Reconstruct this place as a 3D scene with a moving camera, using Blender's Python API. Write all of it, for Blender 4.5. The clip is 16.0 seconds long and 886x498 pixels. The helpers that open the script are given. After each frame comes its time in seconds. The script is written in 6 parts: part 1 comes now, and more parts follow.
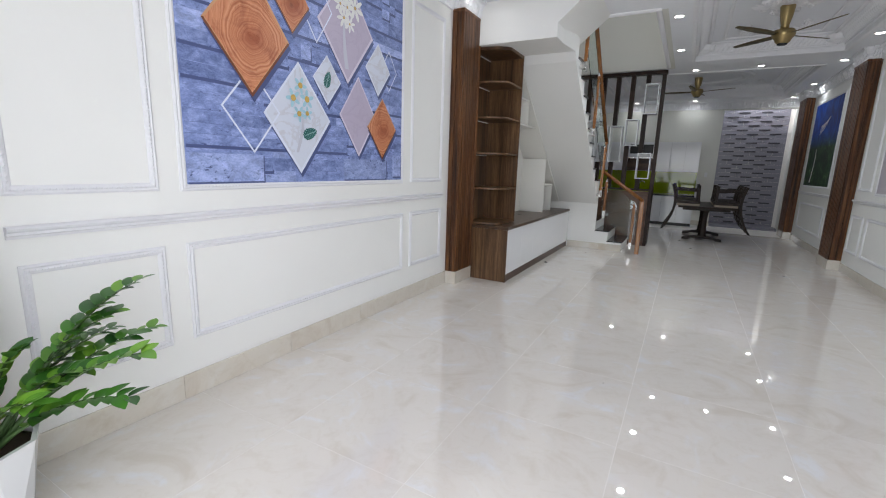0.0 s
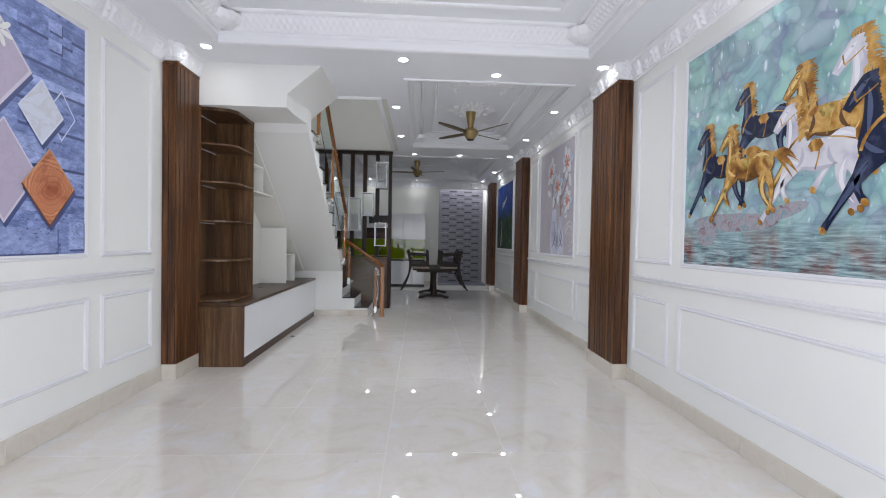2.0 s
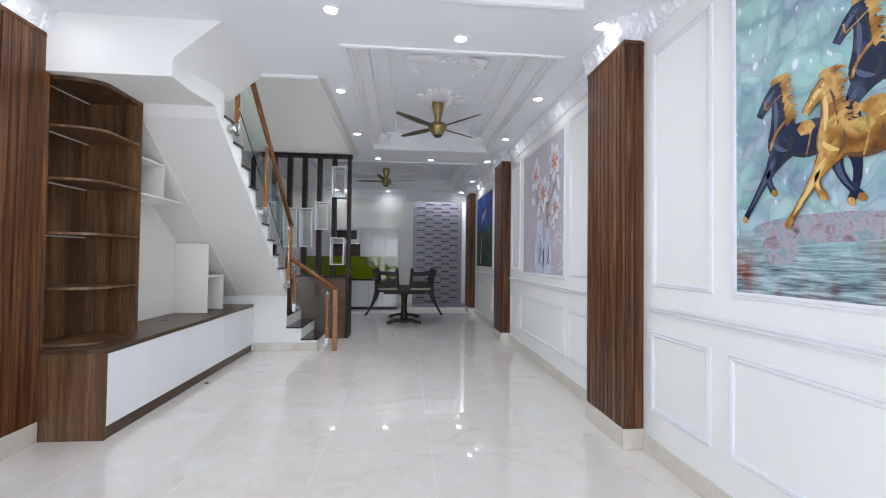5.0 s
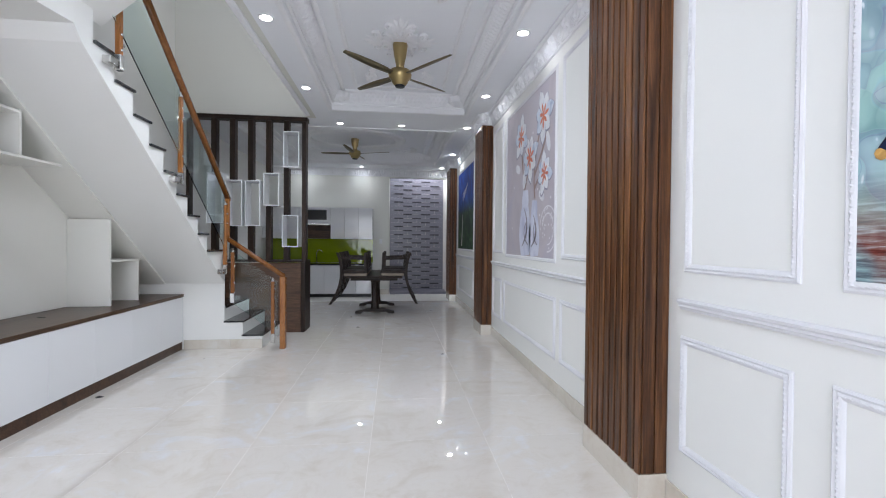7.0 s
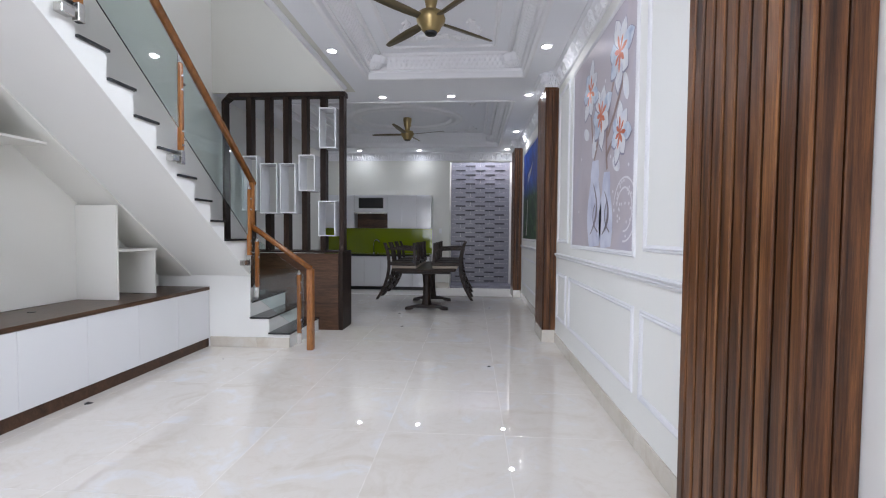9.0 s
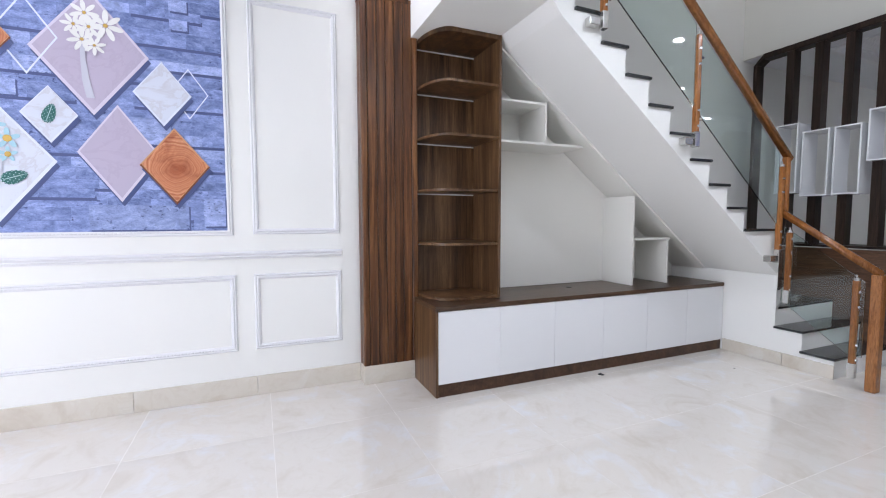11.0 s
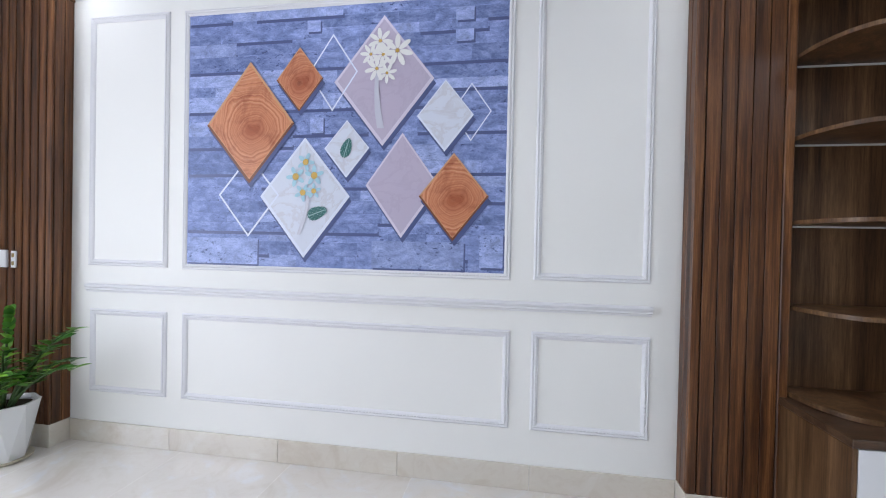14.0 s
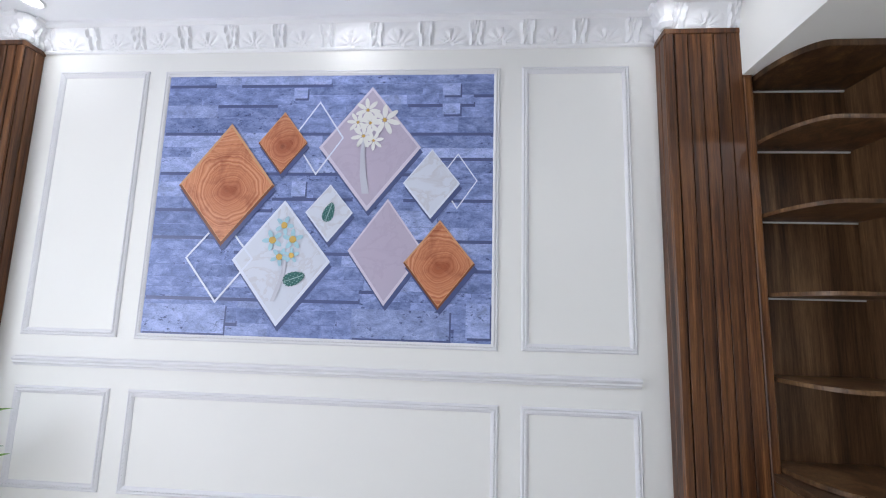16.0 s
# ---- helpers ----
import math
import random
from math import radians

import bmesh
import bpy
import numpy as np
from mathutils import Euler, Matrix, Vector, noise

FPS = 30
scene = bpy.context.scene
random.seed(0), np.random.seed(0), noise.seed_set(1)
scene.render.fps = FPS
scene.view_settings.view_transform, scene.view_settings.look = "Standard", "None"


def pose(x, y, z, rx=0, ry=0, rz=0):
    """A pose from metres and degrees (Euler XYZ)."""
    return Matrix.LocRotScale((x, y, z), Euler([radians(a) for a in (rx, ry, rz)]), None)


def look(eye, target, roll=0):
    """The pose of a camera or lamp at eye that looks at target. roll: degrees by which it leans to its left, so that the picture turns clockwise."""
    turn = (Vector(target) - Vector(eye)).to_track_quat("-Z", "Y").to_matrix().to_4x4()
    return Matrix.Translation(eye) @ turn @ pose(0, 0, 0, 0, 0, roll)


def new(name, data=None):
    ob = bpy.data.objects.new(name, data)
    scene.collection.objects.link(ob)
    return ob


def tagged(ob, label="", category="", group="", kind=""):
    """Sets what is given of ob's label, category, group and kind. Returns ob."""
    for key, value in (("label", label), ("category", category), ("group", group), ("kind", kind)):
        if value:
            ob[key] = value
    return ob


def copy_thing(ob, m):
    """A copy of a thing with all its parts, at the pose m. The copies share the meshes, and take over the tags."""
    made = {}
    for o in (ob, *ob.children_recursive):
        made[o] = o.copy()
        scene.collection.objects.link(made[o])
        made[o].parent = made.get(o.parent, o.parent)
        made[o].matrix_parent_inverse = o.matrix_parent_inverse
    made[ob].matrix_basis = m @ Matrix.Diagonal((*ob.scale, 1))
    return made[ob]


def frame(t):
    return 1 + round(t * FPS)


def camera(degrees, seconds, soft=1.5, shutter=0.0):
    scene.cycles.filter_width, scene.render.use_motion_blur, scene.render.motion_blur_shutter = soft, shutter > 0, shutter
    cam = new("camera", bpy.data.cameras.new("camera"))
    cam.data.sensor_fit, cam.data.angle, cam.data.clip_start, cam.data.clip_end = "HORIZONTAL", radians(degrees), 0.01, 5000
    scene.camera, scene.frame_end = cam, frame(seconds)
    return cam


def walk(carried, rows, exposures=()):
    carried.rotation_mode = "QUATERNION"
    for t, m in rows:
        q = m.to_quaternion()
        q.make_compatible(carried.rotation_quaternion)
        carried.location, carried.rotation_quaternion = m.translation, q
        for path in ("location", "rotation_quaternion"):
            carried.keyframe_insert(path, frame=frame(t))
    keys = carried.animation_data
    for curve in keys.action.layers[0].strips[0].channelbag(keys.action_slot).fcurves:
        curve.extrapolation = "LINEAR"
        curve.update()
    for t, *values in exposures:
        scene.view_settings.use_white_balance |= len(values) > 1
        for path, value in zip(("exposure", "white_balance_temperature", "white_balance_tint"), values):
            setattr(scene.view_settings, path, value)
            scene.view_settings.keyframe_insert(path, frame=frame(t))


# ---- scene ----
cam = camera(91.5, 16.0, soft=1.1)
PATH = [
    (0, (-0.017, 0.011, 1.43), (-0.964, 1.73, 1.05), 1.8),
    (0.5, (0.17, 0.038, 1.453), (-0.416, 1.921, 1.12), 2.1),
    (1, (0.194, 0.07, 1.48), (-0.028, 2.037, 1.197), 1.6),
    (1.5, (0.097, 0.113, 1.479), (0.149, 2.1, 1.262), 1.5),
    (2, (0.023, 0.195, 1.417), (0.135, 2.191, 1.381), 1.0),
    (2.5, (0.007, 0.282, 1.387), (0.125, 2.278, 1.431), 0.8),
    (3, (0.066, 0.52, 1.362), (0.232, 2.512, 1.424), 0.5),
    (3.2, (0.122, 0.614, 1.378), (0.299, 2.605, 1.443), 0.4),
    (5.3, (0.417, 1.609, 1.433), (0.594, 3.601, 1.473), 0.7),
    (5.5, (0.415, 1.723, 1.409), (0.611, 3.713, 1.447), 0.5),
    (6, (0.465, 2.037, 1.394), (0.679, 4.026, 1.407), 0.5),
    (6.5, (0.592, 2.251, 1.375), (0.818, 4.238, 1.362), 0.5),
    (7, (0.778, 2.463, 1.379), (1.002, 4.45, 1.35), 0.5),
    (7.5, (0.904, 2.758, 1.362), (1.095, 4.748, 1.314), 0.6),
    (8, (1.025, 3.05, 1.364), (1.202, 5.041, 1.306), 0.6),
    (8.2, (1.083, 3.14, 1.348), (1.254, 5.132, 1.284), 0.6),
    (10.3, (1.228, 3.693, 1.363), (-0.059, 5.218, 1.22), -0.0),
    (10.5, (1.185, 3.738, 1.37), (-0.288, 5.084, 1.222), 0.0),
    (11, (1.086, 3.81, 1.356), (-0.75, 4.591, 1.221), -0.1),
    (11.5, (0.914, 3.78, 1.386), (-1.071, 3.978, 1.236), -0.0),
    (12, (0.641, 3.685, 1.447), (-1.354, 3.58, 1.376), 0.4),
    (12.5, (0.447, 3.691, 1.453), (-1.531, 3.395, 1.409), 0.9),
    (13, (0.265, 3.773, 1.449), (-1.69, 3.353, 1.423), 1.1),
    (13.5, (0.17, 3.77, 1.448), (-1.785, 3.35, 1.422), 1.1),
    (14, (0.099, 3.656, 1.45), (-1.873, 3.327, 1.426), 1.2),
    (14.5, (0.083, 3.551, 1.445), (-1.901, 3.302, 1.423), 1.4),
    (15, (0.07, 3.509, 1.452), (-1.922, 3.332, 1.448), 1.5),
    (15.5, (0.053, 3.496, 1.456), (-1.937, 3.34, 1.585), 1.6),
    (16, (0.049, 3.482, 1.476), (-1.928, 3.342, 1.749), 1.6),
]
walk(cam, [(t, look(eye, target, roll)) for t, eye, target, roll in PATH],
     exposures=[(0.0, -0.26, 6800, 15), (1.5, -0.14, 6750, 16), (2.5, -0.18, 6650, 17), (3.0, -0.18, 6650, 17), (5.5, 0.24, 6500, 16), (8.0, 0.22, 6500, 17),
                (10.5, 0.54, 6550, 20), (11.5, 0.08, 6400, 18), (12.0, -0.02, 6350, 18), (12.5, -0.05, 6350, 17), (16.0, -0.10, 6550, 16)])

# ---- plan in metres: x across the room, y along it from the street door, z up
XL, XR = -2.50, 2.235
YF, YB = -0.07, 14.0
ZC, ZT = 3.30, 3.52
ZW = 5.9

# ---- light
world = bpy.data.worlds.new("world")
scene.world = world
world.use_nodes = True
wn = world.node_tree
sky = wn.nodes.new("ShaderNodeTexSky")
sky.sky_type = "NISHITA"
sky.sun_disc = False
sky.sun_elevation, sky.sun_rotation = radians(48), radians(150)
wn.links.new(sky.outputs[0], wn.nodes["Background"].inputs[0])
wn.nodes["Background"].inputs[1].default_value = 0.10
sun = new("sun", bpy.data.lights.new("sun", "SUN"))
sun.data.energy, sun.data.angle, sun.data.color = 2.0, radians(4), (1.0, 0.96, 0.9)
sun.matrix_world = look((0, 0, 0), (0.35, 0.30, -0.55))


def area_lamp(name, eye, target, sx, sy, power, colour, spread=180):
    lamp = new(name, bpy.data.lights.new(name, "AREA"))
    lamp.data.shape, lamp.data.size, lamp.data.size_y = "RECTANGLE", sx, sy
    lamp.data.energy, lamp.data.color, lamp.data.spread = power, colour, radians(spread)
    lamp.matrix_world = look(eye, target)
    return lamp


DAY = (0.84, 0.92, 1.0)
area_lamp("door_daylight", (0.0, -0.36, 1.40), (0.0, 5.0, 1.90), 3.3, 2.6, 108, DAY)
area_lamp("light_well_daylight", (1.45, 14.36, 3.62), (1.45, 14.44, 0.0), 1.1, 0.40, 17, DAY)
# added fill to brighten the stairwell walls; its source upstairs is assumed
area_lamp("stairwell_daylight", (-1.5, 7.4, 5.95), (-1.5, 7.4, 0.0), 1.2, 1.6, 16, DAY)
DOWNLIGHTS = [(-2.22, 0.72), (-2.21, 2.70), (-2.10, 4.60), (-0.17, 4.73), (0.86, 5.05), (1.95, 4.73), (1.95, 2.69), (1.95, 0.71),
              (-0.33, 6.34), (1.93, 6.32), (-0.33, 8.03), (1.95, 8.03), (-0.11, 9.62), (0.88, 9.62), (1.97, 9.60),
              (2.02, 11.8), (-0.07, 13.62), (1.98, 13.55), (-1.5, 13.62)]
DOWN_POWER, KITCHEN_POWER, EDGE_POWER = 11.5, 2.7, 1.0


# ---- materials
def material(name, colour, rough=0.5, metal=0.0, spec=0.5):
    m = bpy.data.materials.new(name)
    m.use_nodes = True
    b = m.node_tree.nodes["Principled BSDF"]
    b.inputs["Base Color"].default_value = (*colour, 1)
    b.inputs["Roughness"].default_value = rough
    b.inputs["Metallic"].default_value = metal
    b.inputs["Specular IOR Level"].default_value = spec
    return m


def node(m, kind, **values):
    n = m.node_tree.nodes.new(kind)
    for key, value in values.items():
        n.inputs[key].default_value = value
    return n


def link(m, a, b):
    m.node_tree.links.new(a, b)


def bsdf(m):
    return m.node_tree.nodes["Principled BSDF"]


def coords(m, stretch=(1, 1, 1), vary=0.0):
    """Object coordinates, stretched, and moved by a random amount for each object."""
    tc = node(m, "ShaderNodeTexCoord")
    mp = node(m, "ShaderNodeMapping")
    mp.inputs["Scale"].default_value = stretch
    link(m, tc.outputs["Object"], mp.inputs["Vector"])
    if vary:
        info = node(m, "ShaderNodeObjectInfo")
        mul = node(m, "ShaderNodeMath")
        mul.operation = "MULTIPLY"
        mul.inputs[1].default_value = vary
        link(m, info.outputs["Random"], mul.inputs[0])
        comb = node(m, "ShaderNodeCombineXYZ")
        for axis in range(3):
            link(m, mul.outputs[0], comb.inputs[axis])
        link(m, comb.outputs[0], mp.inputs["Location"])
    return mp.outputs["Vector"]


def ramp(m, fac, stops):
    r = node(m, "ShaderNodeValToRGB")
    els = r.color_ramp.elements
    while len(els) < len(stops):
        els.new(0.5)
    for e, (pos, col) in zip(els, stops):
        e.position, e.color = pos, (*col, 1)
    link(m, fac, r.inputs[0])
    return r.outputs[0]


def fbm(m, vec, scale, detail=4.0, rough=0.55, twist=0.0):
    n = node(m, "ShaderNodeTexNoise", Scale=scale, Detail=detail, Roughness=rough, Distortion=twist)
    link(m, vec, n.inputs["Vector"])
    return n.outputs["Fac"]


def mix(m, fac, a, b, mode="MIX"):
    x = node(m, "ShaderNodeMix")
    x.data_type, x.blend_type = "RGBA", mode
    for sock, val in ((x.inputs[0], fac), (x.inputs[6], a), (x.inputs[7], b)):
        if isinstance(val, (int, float)):
            sock.default_value = val
        elif isinstance(val, tuple):
            sock.default_value = (*val, 1)
        else:
            link(m, val, sock)
    return x.outputs[2]


def bump(m, height, strength, distance=0.01):
    b = node(m, "ShaderNodeBump", Strength=strength, Distance=distance)
    link(m, height, b.inputs["Height"])
    link(m, b.outputs[0], bsdf(m).inputs["Normal"])


def painted(name, colour, dirt, rough=0.5, spec=0.4, grain=0.05):
    m = material(name, colour, rough, 0, spec)
    v = coords(m)
    soft = fbm(m, v, 0.7, 3)
    link(m, mix(m, ramp(m, soft, [(0.35, (0, 0, 0)), (0.8, (1, 1, 1))]), colour, dirt), bsdf(m).inputs["Base Color"])
    bump(m, fbm(m, v, 160, 3), grain, 0.004)
    return m


def wooden(name, dark, mid, light, rough=0.4, grain=(9, 9, 0.5), vary=7.0, spec=0.4):
    m = material(name, mid, rough, 0, spec)
    v = coords(m, grain, vary)
    broad = fbm(m, v, 1.6, 6, 0.6, 0.6)
    fine = fbm(m, v, 14, 5, 0.6)
    c1 = ramp(m, broad, [(0.30, dark), (0.5, mid), (0.72, light)])
    c2 = ramp(m, fine, [(0.35, (0.48, 0.45, 0.43)), (0.62, (1, 1, 1))])
    c3 = mix(m, 0.8, c1, c2, "MULTIPLY")
    pores = fbm(m, v, 60, 3, 0.6)
    c3 = mix(m, 0.5, c3, ramp(m, pores, [(0.40, (0.55, 0.52, 0.50)), (0.50, (1, 1, 1))]), "MULTIPLY")
    info = node(m, "ShaderNodeObjectInfo")
    tone = ramp(m, info.outputs["Random"], [(0, (0.62, 0.60, 0.58)), (0.5, (0.85, 0.84, 0.83)), (1, (1.0, 1.0, 1.0))])
    link(m, mix(m, 0.9, c3, tone, "MULTIPLY"), bsdf(m).inputs["Base Color"])
    bump(m, fine, 0.12, 0.004)
    return m


M = {}
M["wall"] = painted("white_wall_paint", (0.85, 0.85, 0.825), (0.82, 0.82, 0.79), 0.62, 0.25)
M["cream"] = painted("cream_wall_paint", (0.72, 0.72, 0.67), (0.68, 0.68, 0.63), 0.6, 0.3)
M["ceiling"] = painted("ceiling_paint", (0.87, 0.885, 0.92), (0.84, 0.855, 0.89), 0.6, 0.3)
M["plaster"] = painted("white_plaster_ornament", (0.885, 0.89, 0.91), (0.83, 0.835, 0.86), 0.5, 0.3)
M["moulding"] = painted("white_moulding", (0.79, 0.79, 0.81), (0.73, 0.735, 0.765), 0.5, 0.3, 0.05)


def tile_material(name, base, vein, blue, rough):
    m = material(name, base, rough, 0, 0.5)
    bsdf(m).inputs["IOR"].default_value = 2.0
    v = coords(m, (1, 1, 1), 60.0)
    cloud = fbm(m, v, 2.2, 6, 0.62, 1.6)
    c = ramp(m, cloud, [(0.30, vein), (0.46, base), (0.55, base), (0.68, blue)])
    streak = fbm(m, v, 5.0, 7, 0.65, 3.0)
    c = mix(m, ramp(m, streak, [(0.52, (0, 0, 0)), (0.60, (0.32, 0.32, 0.32)), (0.66, (0, 0, 0))]), c, vein)
    link(m, c, bsdf(m).inputs["Base Color"])
    wear = fbm(m, v, 9, 3)
    link(m, ramp(m, wear, [(0.3, (rough * 0.7,) * 3), (0.8, (rough * 1.5,) * 3)]), bsdf(m).inputs["Roughness"])
    return m


M["tile"] = tile_material("polished_marble_tile", (0.745, 0.700, 0.645), (0.675, 0.615, 0.540), (0.755, 0.750, 0.755), 0.012)
M["skirt"] = tile_material("skirting_tile", (0.66, 0.61, 0.53), (0.58, 0.51, 0.42), (0.70, 0.67, 0.61), 0.10)
M["grout"] = material("grout", (0.775, 0.745, 0.71), 0.4)
M["walnut"] = wooden("walnut_slat", (0.026, 0.009, 0.004), (0.158, 0.060, 0.021), (0.370, 0.162, 0.058), 0.34, (16, 16, 0.55))
M["walnut_dark"] = material("dark_groove", (0.022, 0.012, 0.008), 0.7)
M["shelf_wood"] = wooden("walnut_laminate", (0.050, 0.024, 0.011), (0.155, 0.080, 0.037), (0.33, 0.185, 0.086), 0.34, (6, 6, 0.30), 4.0)
M["top_wood"] = wooden("walnut_top", (0.07, 0.035, 0.02), (0.14, 0.078, 0.045), (0.21, 0.12, 0.07), 0.3, (9, 0.6, 9), 4.0)
M["screen_wood"] = wooden("dark_screen_wood", (0.014, 0.008, 0.006), (0.034, 0.019, 0.013), (0.062, 0.036, 0.024), 0.45, (7, 7, 0.5), 7.0, 0.25)
M["panel_wood"] = wooden("screen_panel_wood", (0.06, 0.028, 0.015), (0.12, 0.058, 0.031), (0.18, 0.092, 0.05), 0.35, (0.7, 7, 7))
M["rail_wood"] = wooden("varnished_orange_wood", (0.34, 0.12, 0.030), (0.46, 0.175, 0.045), (0.56, 0.24, 0.07), 0.22, (12, 12, 1.2), 3.0, 0.6)
M["table_wood"] = wooden("dark_table_wood", (0.012, 0.006, 0.004), (0.026, 0.014, 0.009), (0.048, 0.028, 0.018), 0.45, (6, 1, 6), 7.0, 0.22)
M["laminate"] = painted("white_gloss_laminate", (0.80, 0.81, 0.83), (0.78, 0.79, 0.81), 0.10, 0.6, 0.0)
M["niche"] = painted("white_niche_board", (0.85, 0.845, 0.80), (0.83, 0.82, 0.77), 0.4, 0.4, 0.02)
M["granite"] = material("black_granite", (0.018, 0.019, 0.021), 0.12, 0, 0.6)
gv = coords(M["granite"])
link(M["granite"], ramp(M["granite"], fbm(M["granite"], gv, 240, 2), [(0.45, (0.014, 0.015, 0.017)), (0.7, (0.06, 0.065, 0.07))]), bsdf(M["granite"]).inputs["Base Color"])
M["steel"] = material("brushed_steel", (0.62, 0.61, 0.59), 0.25, 1.0)
M["glass"] = material("clear_glass", (0.80, 0.92, 0.90), 0.02)
bsdf(M["glass"]).inputs["Transmission Weight"].default_value = 1.0
bsdf(M["glass"]).inputs["IOR"].default_value = 1.45
M["bronze"] = material("antique_gold_metal", (0.40, 0.30, 0.14), 0.32, 1.0)
M["blade"] = material("bronze_fan_blade", (0.16, 0.13, 0.075), 0.4, 0.6)
M["black"] = material("black_plastic", (0.012, 0.012, 0.013), 0.3)
M["white_plastic"] = material("white_plastic", (0.78, 0.79, 0.80), 0.3)
M["pot"] = painted("white_ceramic", (0.80, 0.81, 0.82), (0.76, 0.77, 0.78), 0.25, 0.5, 0.0)
M["saucer"] = material("beige_saucer", (0.52, 0.47, 0.36), 0.45)
M["soil"] = painted("potting_soil", (0.035, 0.024, 0.016), (0.06, 0.045, 0.03), 0.95, 0.2, 1.0)
M["leaf"] = material("glossy_leaf", (0.05, 0.16, 0.025), 0.28, 0, 0.5)
lv = node(M["leaf"], "ShaderNodeObjectInfo")
link(M["leaf"], ramp(M["leaf"], lv.outputs["Random"], [(0, (0.022, 0.10, 0.018)), (0.5, (0.060, 0.22, 0.025)), (1, (0.20, 0.42, 0.045))]), bsdf(M["leaf"]).inputs["Base Color"])
M["stem"] = material("green_stem", (0.05, 0.10, 0.03), 0.5)
M["lime"] = material("lime_green_glass", (0.23, 0.31, 0.006), 0.06, 0, 0.6)
M["cushion"] = painted("beige_cushion", (0.42, 0.36, 0.29), (0.36, 0.30, 0.24), 0.9, 0.2, 0.4)
M["lamp"] = material("lamp_diffuser", (0.9, 0.9, 0.9), 0.5)
bsdf(M["lamp"]).inputs["Emission Color"].default_value = (1.0, 0.98, 0.95, 1)
bsdf(M["lamp"]).inputs["Emission Strength"].default_value = 22.0
M["concrete"] = painted("pavement_concrete", (0.36, 0.35, 0.33), (0.28, 0.27, 0.26), 0.9, 0.2, 0.5)


# ---- mesh helpers
ORIGIN = {}


def thing(name, at, label, category, group="", kind=""):
    ob = new(name)
    ob.location = at
    ORIGIN[ob.name] = Vector(at)
    return tagged(ob, label, category, group, kind)


def mesh_of(name, bm, mat, smooth=False):
    bmesh.ops.recalc_face_normals(bm, faces=bm.faces)
    me = bpy.data.meshes.new(name)
    bm.to_mesh(me)
    bm.free()
    for mm in (mat if isinstance(mat, (list, tuple)) else [mat]):
        me.materials.append(mm)
    if smooth:
        me.polygons.foreach_set("use_smooth", [True] * len(me.polygons))
    return me


def part(name, bm, mat, parent, label="", smooth=False):
    """Links a bmesh in world coordinates as one mesh under a thing or a part."""
    off = ORIGIN[parent.name]
    bmesh.ops.translate(bm, verts=bm.verts, vec=-off)
    ob = new(name, mesh_of(name, bm, mat, smooth))
    ob.parent = parent
    ORIGIN[ob.name] = off
    if label:
        ob["label"] = label
    return ob


def structure(name, bm, mat, label, category, smooth=False):
    ob = new(name, mesh_of(name, bm, mat, smooth))
    ORIGIN[ob.name] = Vector((0, 0, 0))
    return tagged(ob, label, category, "", "structure")


def box(bm, x0, x1, y0, y1, z0, z1, bevel=0.0, seg=1):
    r = bmesh.ops.create_cube(bm, size=1.0, matrix=Matrix.LocRotScale(((x0 + x1) / 2, (y0 + y1) / 2, (z0 + z1) / 2), None, (abs(x1 - x0), abs(y1 - y0), abs(z1 - z0))))
    if bevel:
        edges = list({e for v in r["verts"] for e in v.link_edges})
        bmesh.ops.bevel(bm, geom=edges, offset=bevel, segments=seg, affect="EDGES", profile=0.6)
    return bm


def cube(x0, x1, y0, y1, z0, z1, bevel=0.0, seg=1):
    return box(bmesh.new(), x0, x1, y0, y1, z0, z1, bevel, seg)


def prism(pts, axis, a, b, bm=None, bevel=0.0):
    """A polygon, given in the two other axes in order, drawn out along one axis from a to b."""
    bm = bm or bmesh.new()

    def at(p, c):
        return {"x": (c, p[0], p[1]), "y": (p[0], c, p[1]), "z": (p[0], p[1], c)}[axis]
    lo = [bm.verts.new(at(p, a)) for p in pts]
    hi = [bm.verts.new(at(p, b)) for p in pts]
    bm.faces.new(lo)
    bm.faces.new(hi[::-1])
    n = len(pts)
    for i in range(n):
        bm.faces.new((lo[i], hi[i], hi[(i + 1) % n], lo[(i + 1) % n]))
    if bevel:
        bmesh.ops.bevel(bm, geom=list(bm.edges), offset=bevel, segments=1, affect="EDGES")
    return bm


def lathe(bm, profile, centre, axis="z", n=24, turn=0.0):
    rings = []
    for r, h in profile:
        ring = []
        for k in range(n):
            a = 2 * math.pi * k / n + turn
            p = (r * math.cos(a), r * math.sin(a), h)
            p = {"z": p, "y": (p[0], p[2], p[1]), "x": (p[2], p[0], p[1])}[axis]
            ring.append(bm.verts.new(Vector(centre) + Vector(p)))
        rings.append(ring)
    for r0, r1 in zip(rings, rings[1:]):
        for k in range(n):
            bm.faces.new((r0[k], r0[(k + 1) % n], r1[(k + 1) % n], r1[k]))
    bm.faces.new(rings[0][::-1])
    bm.faces.new(rings[-1])
    return bm


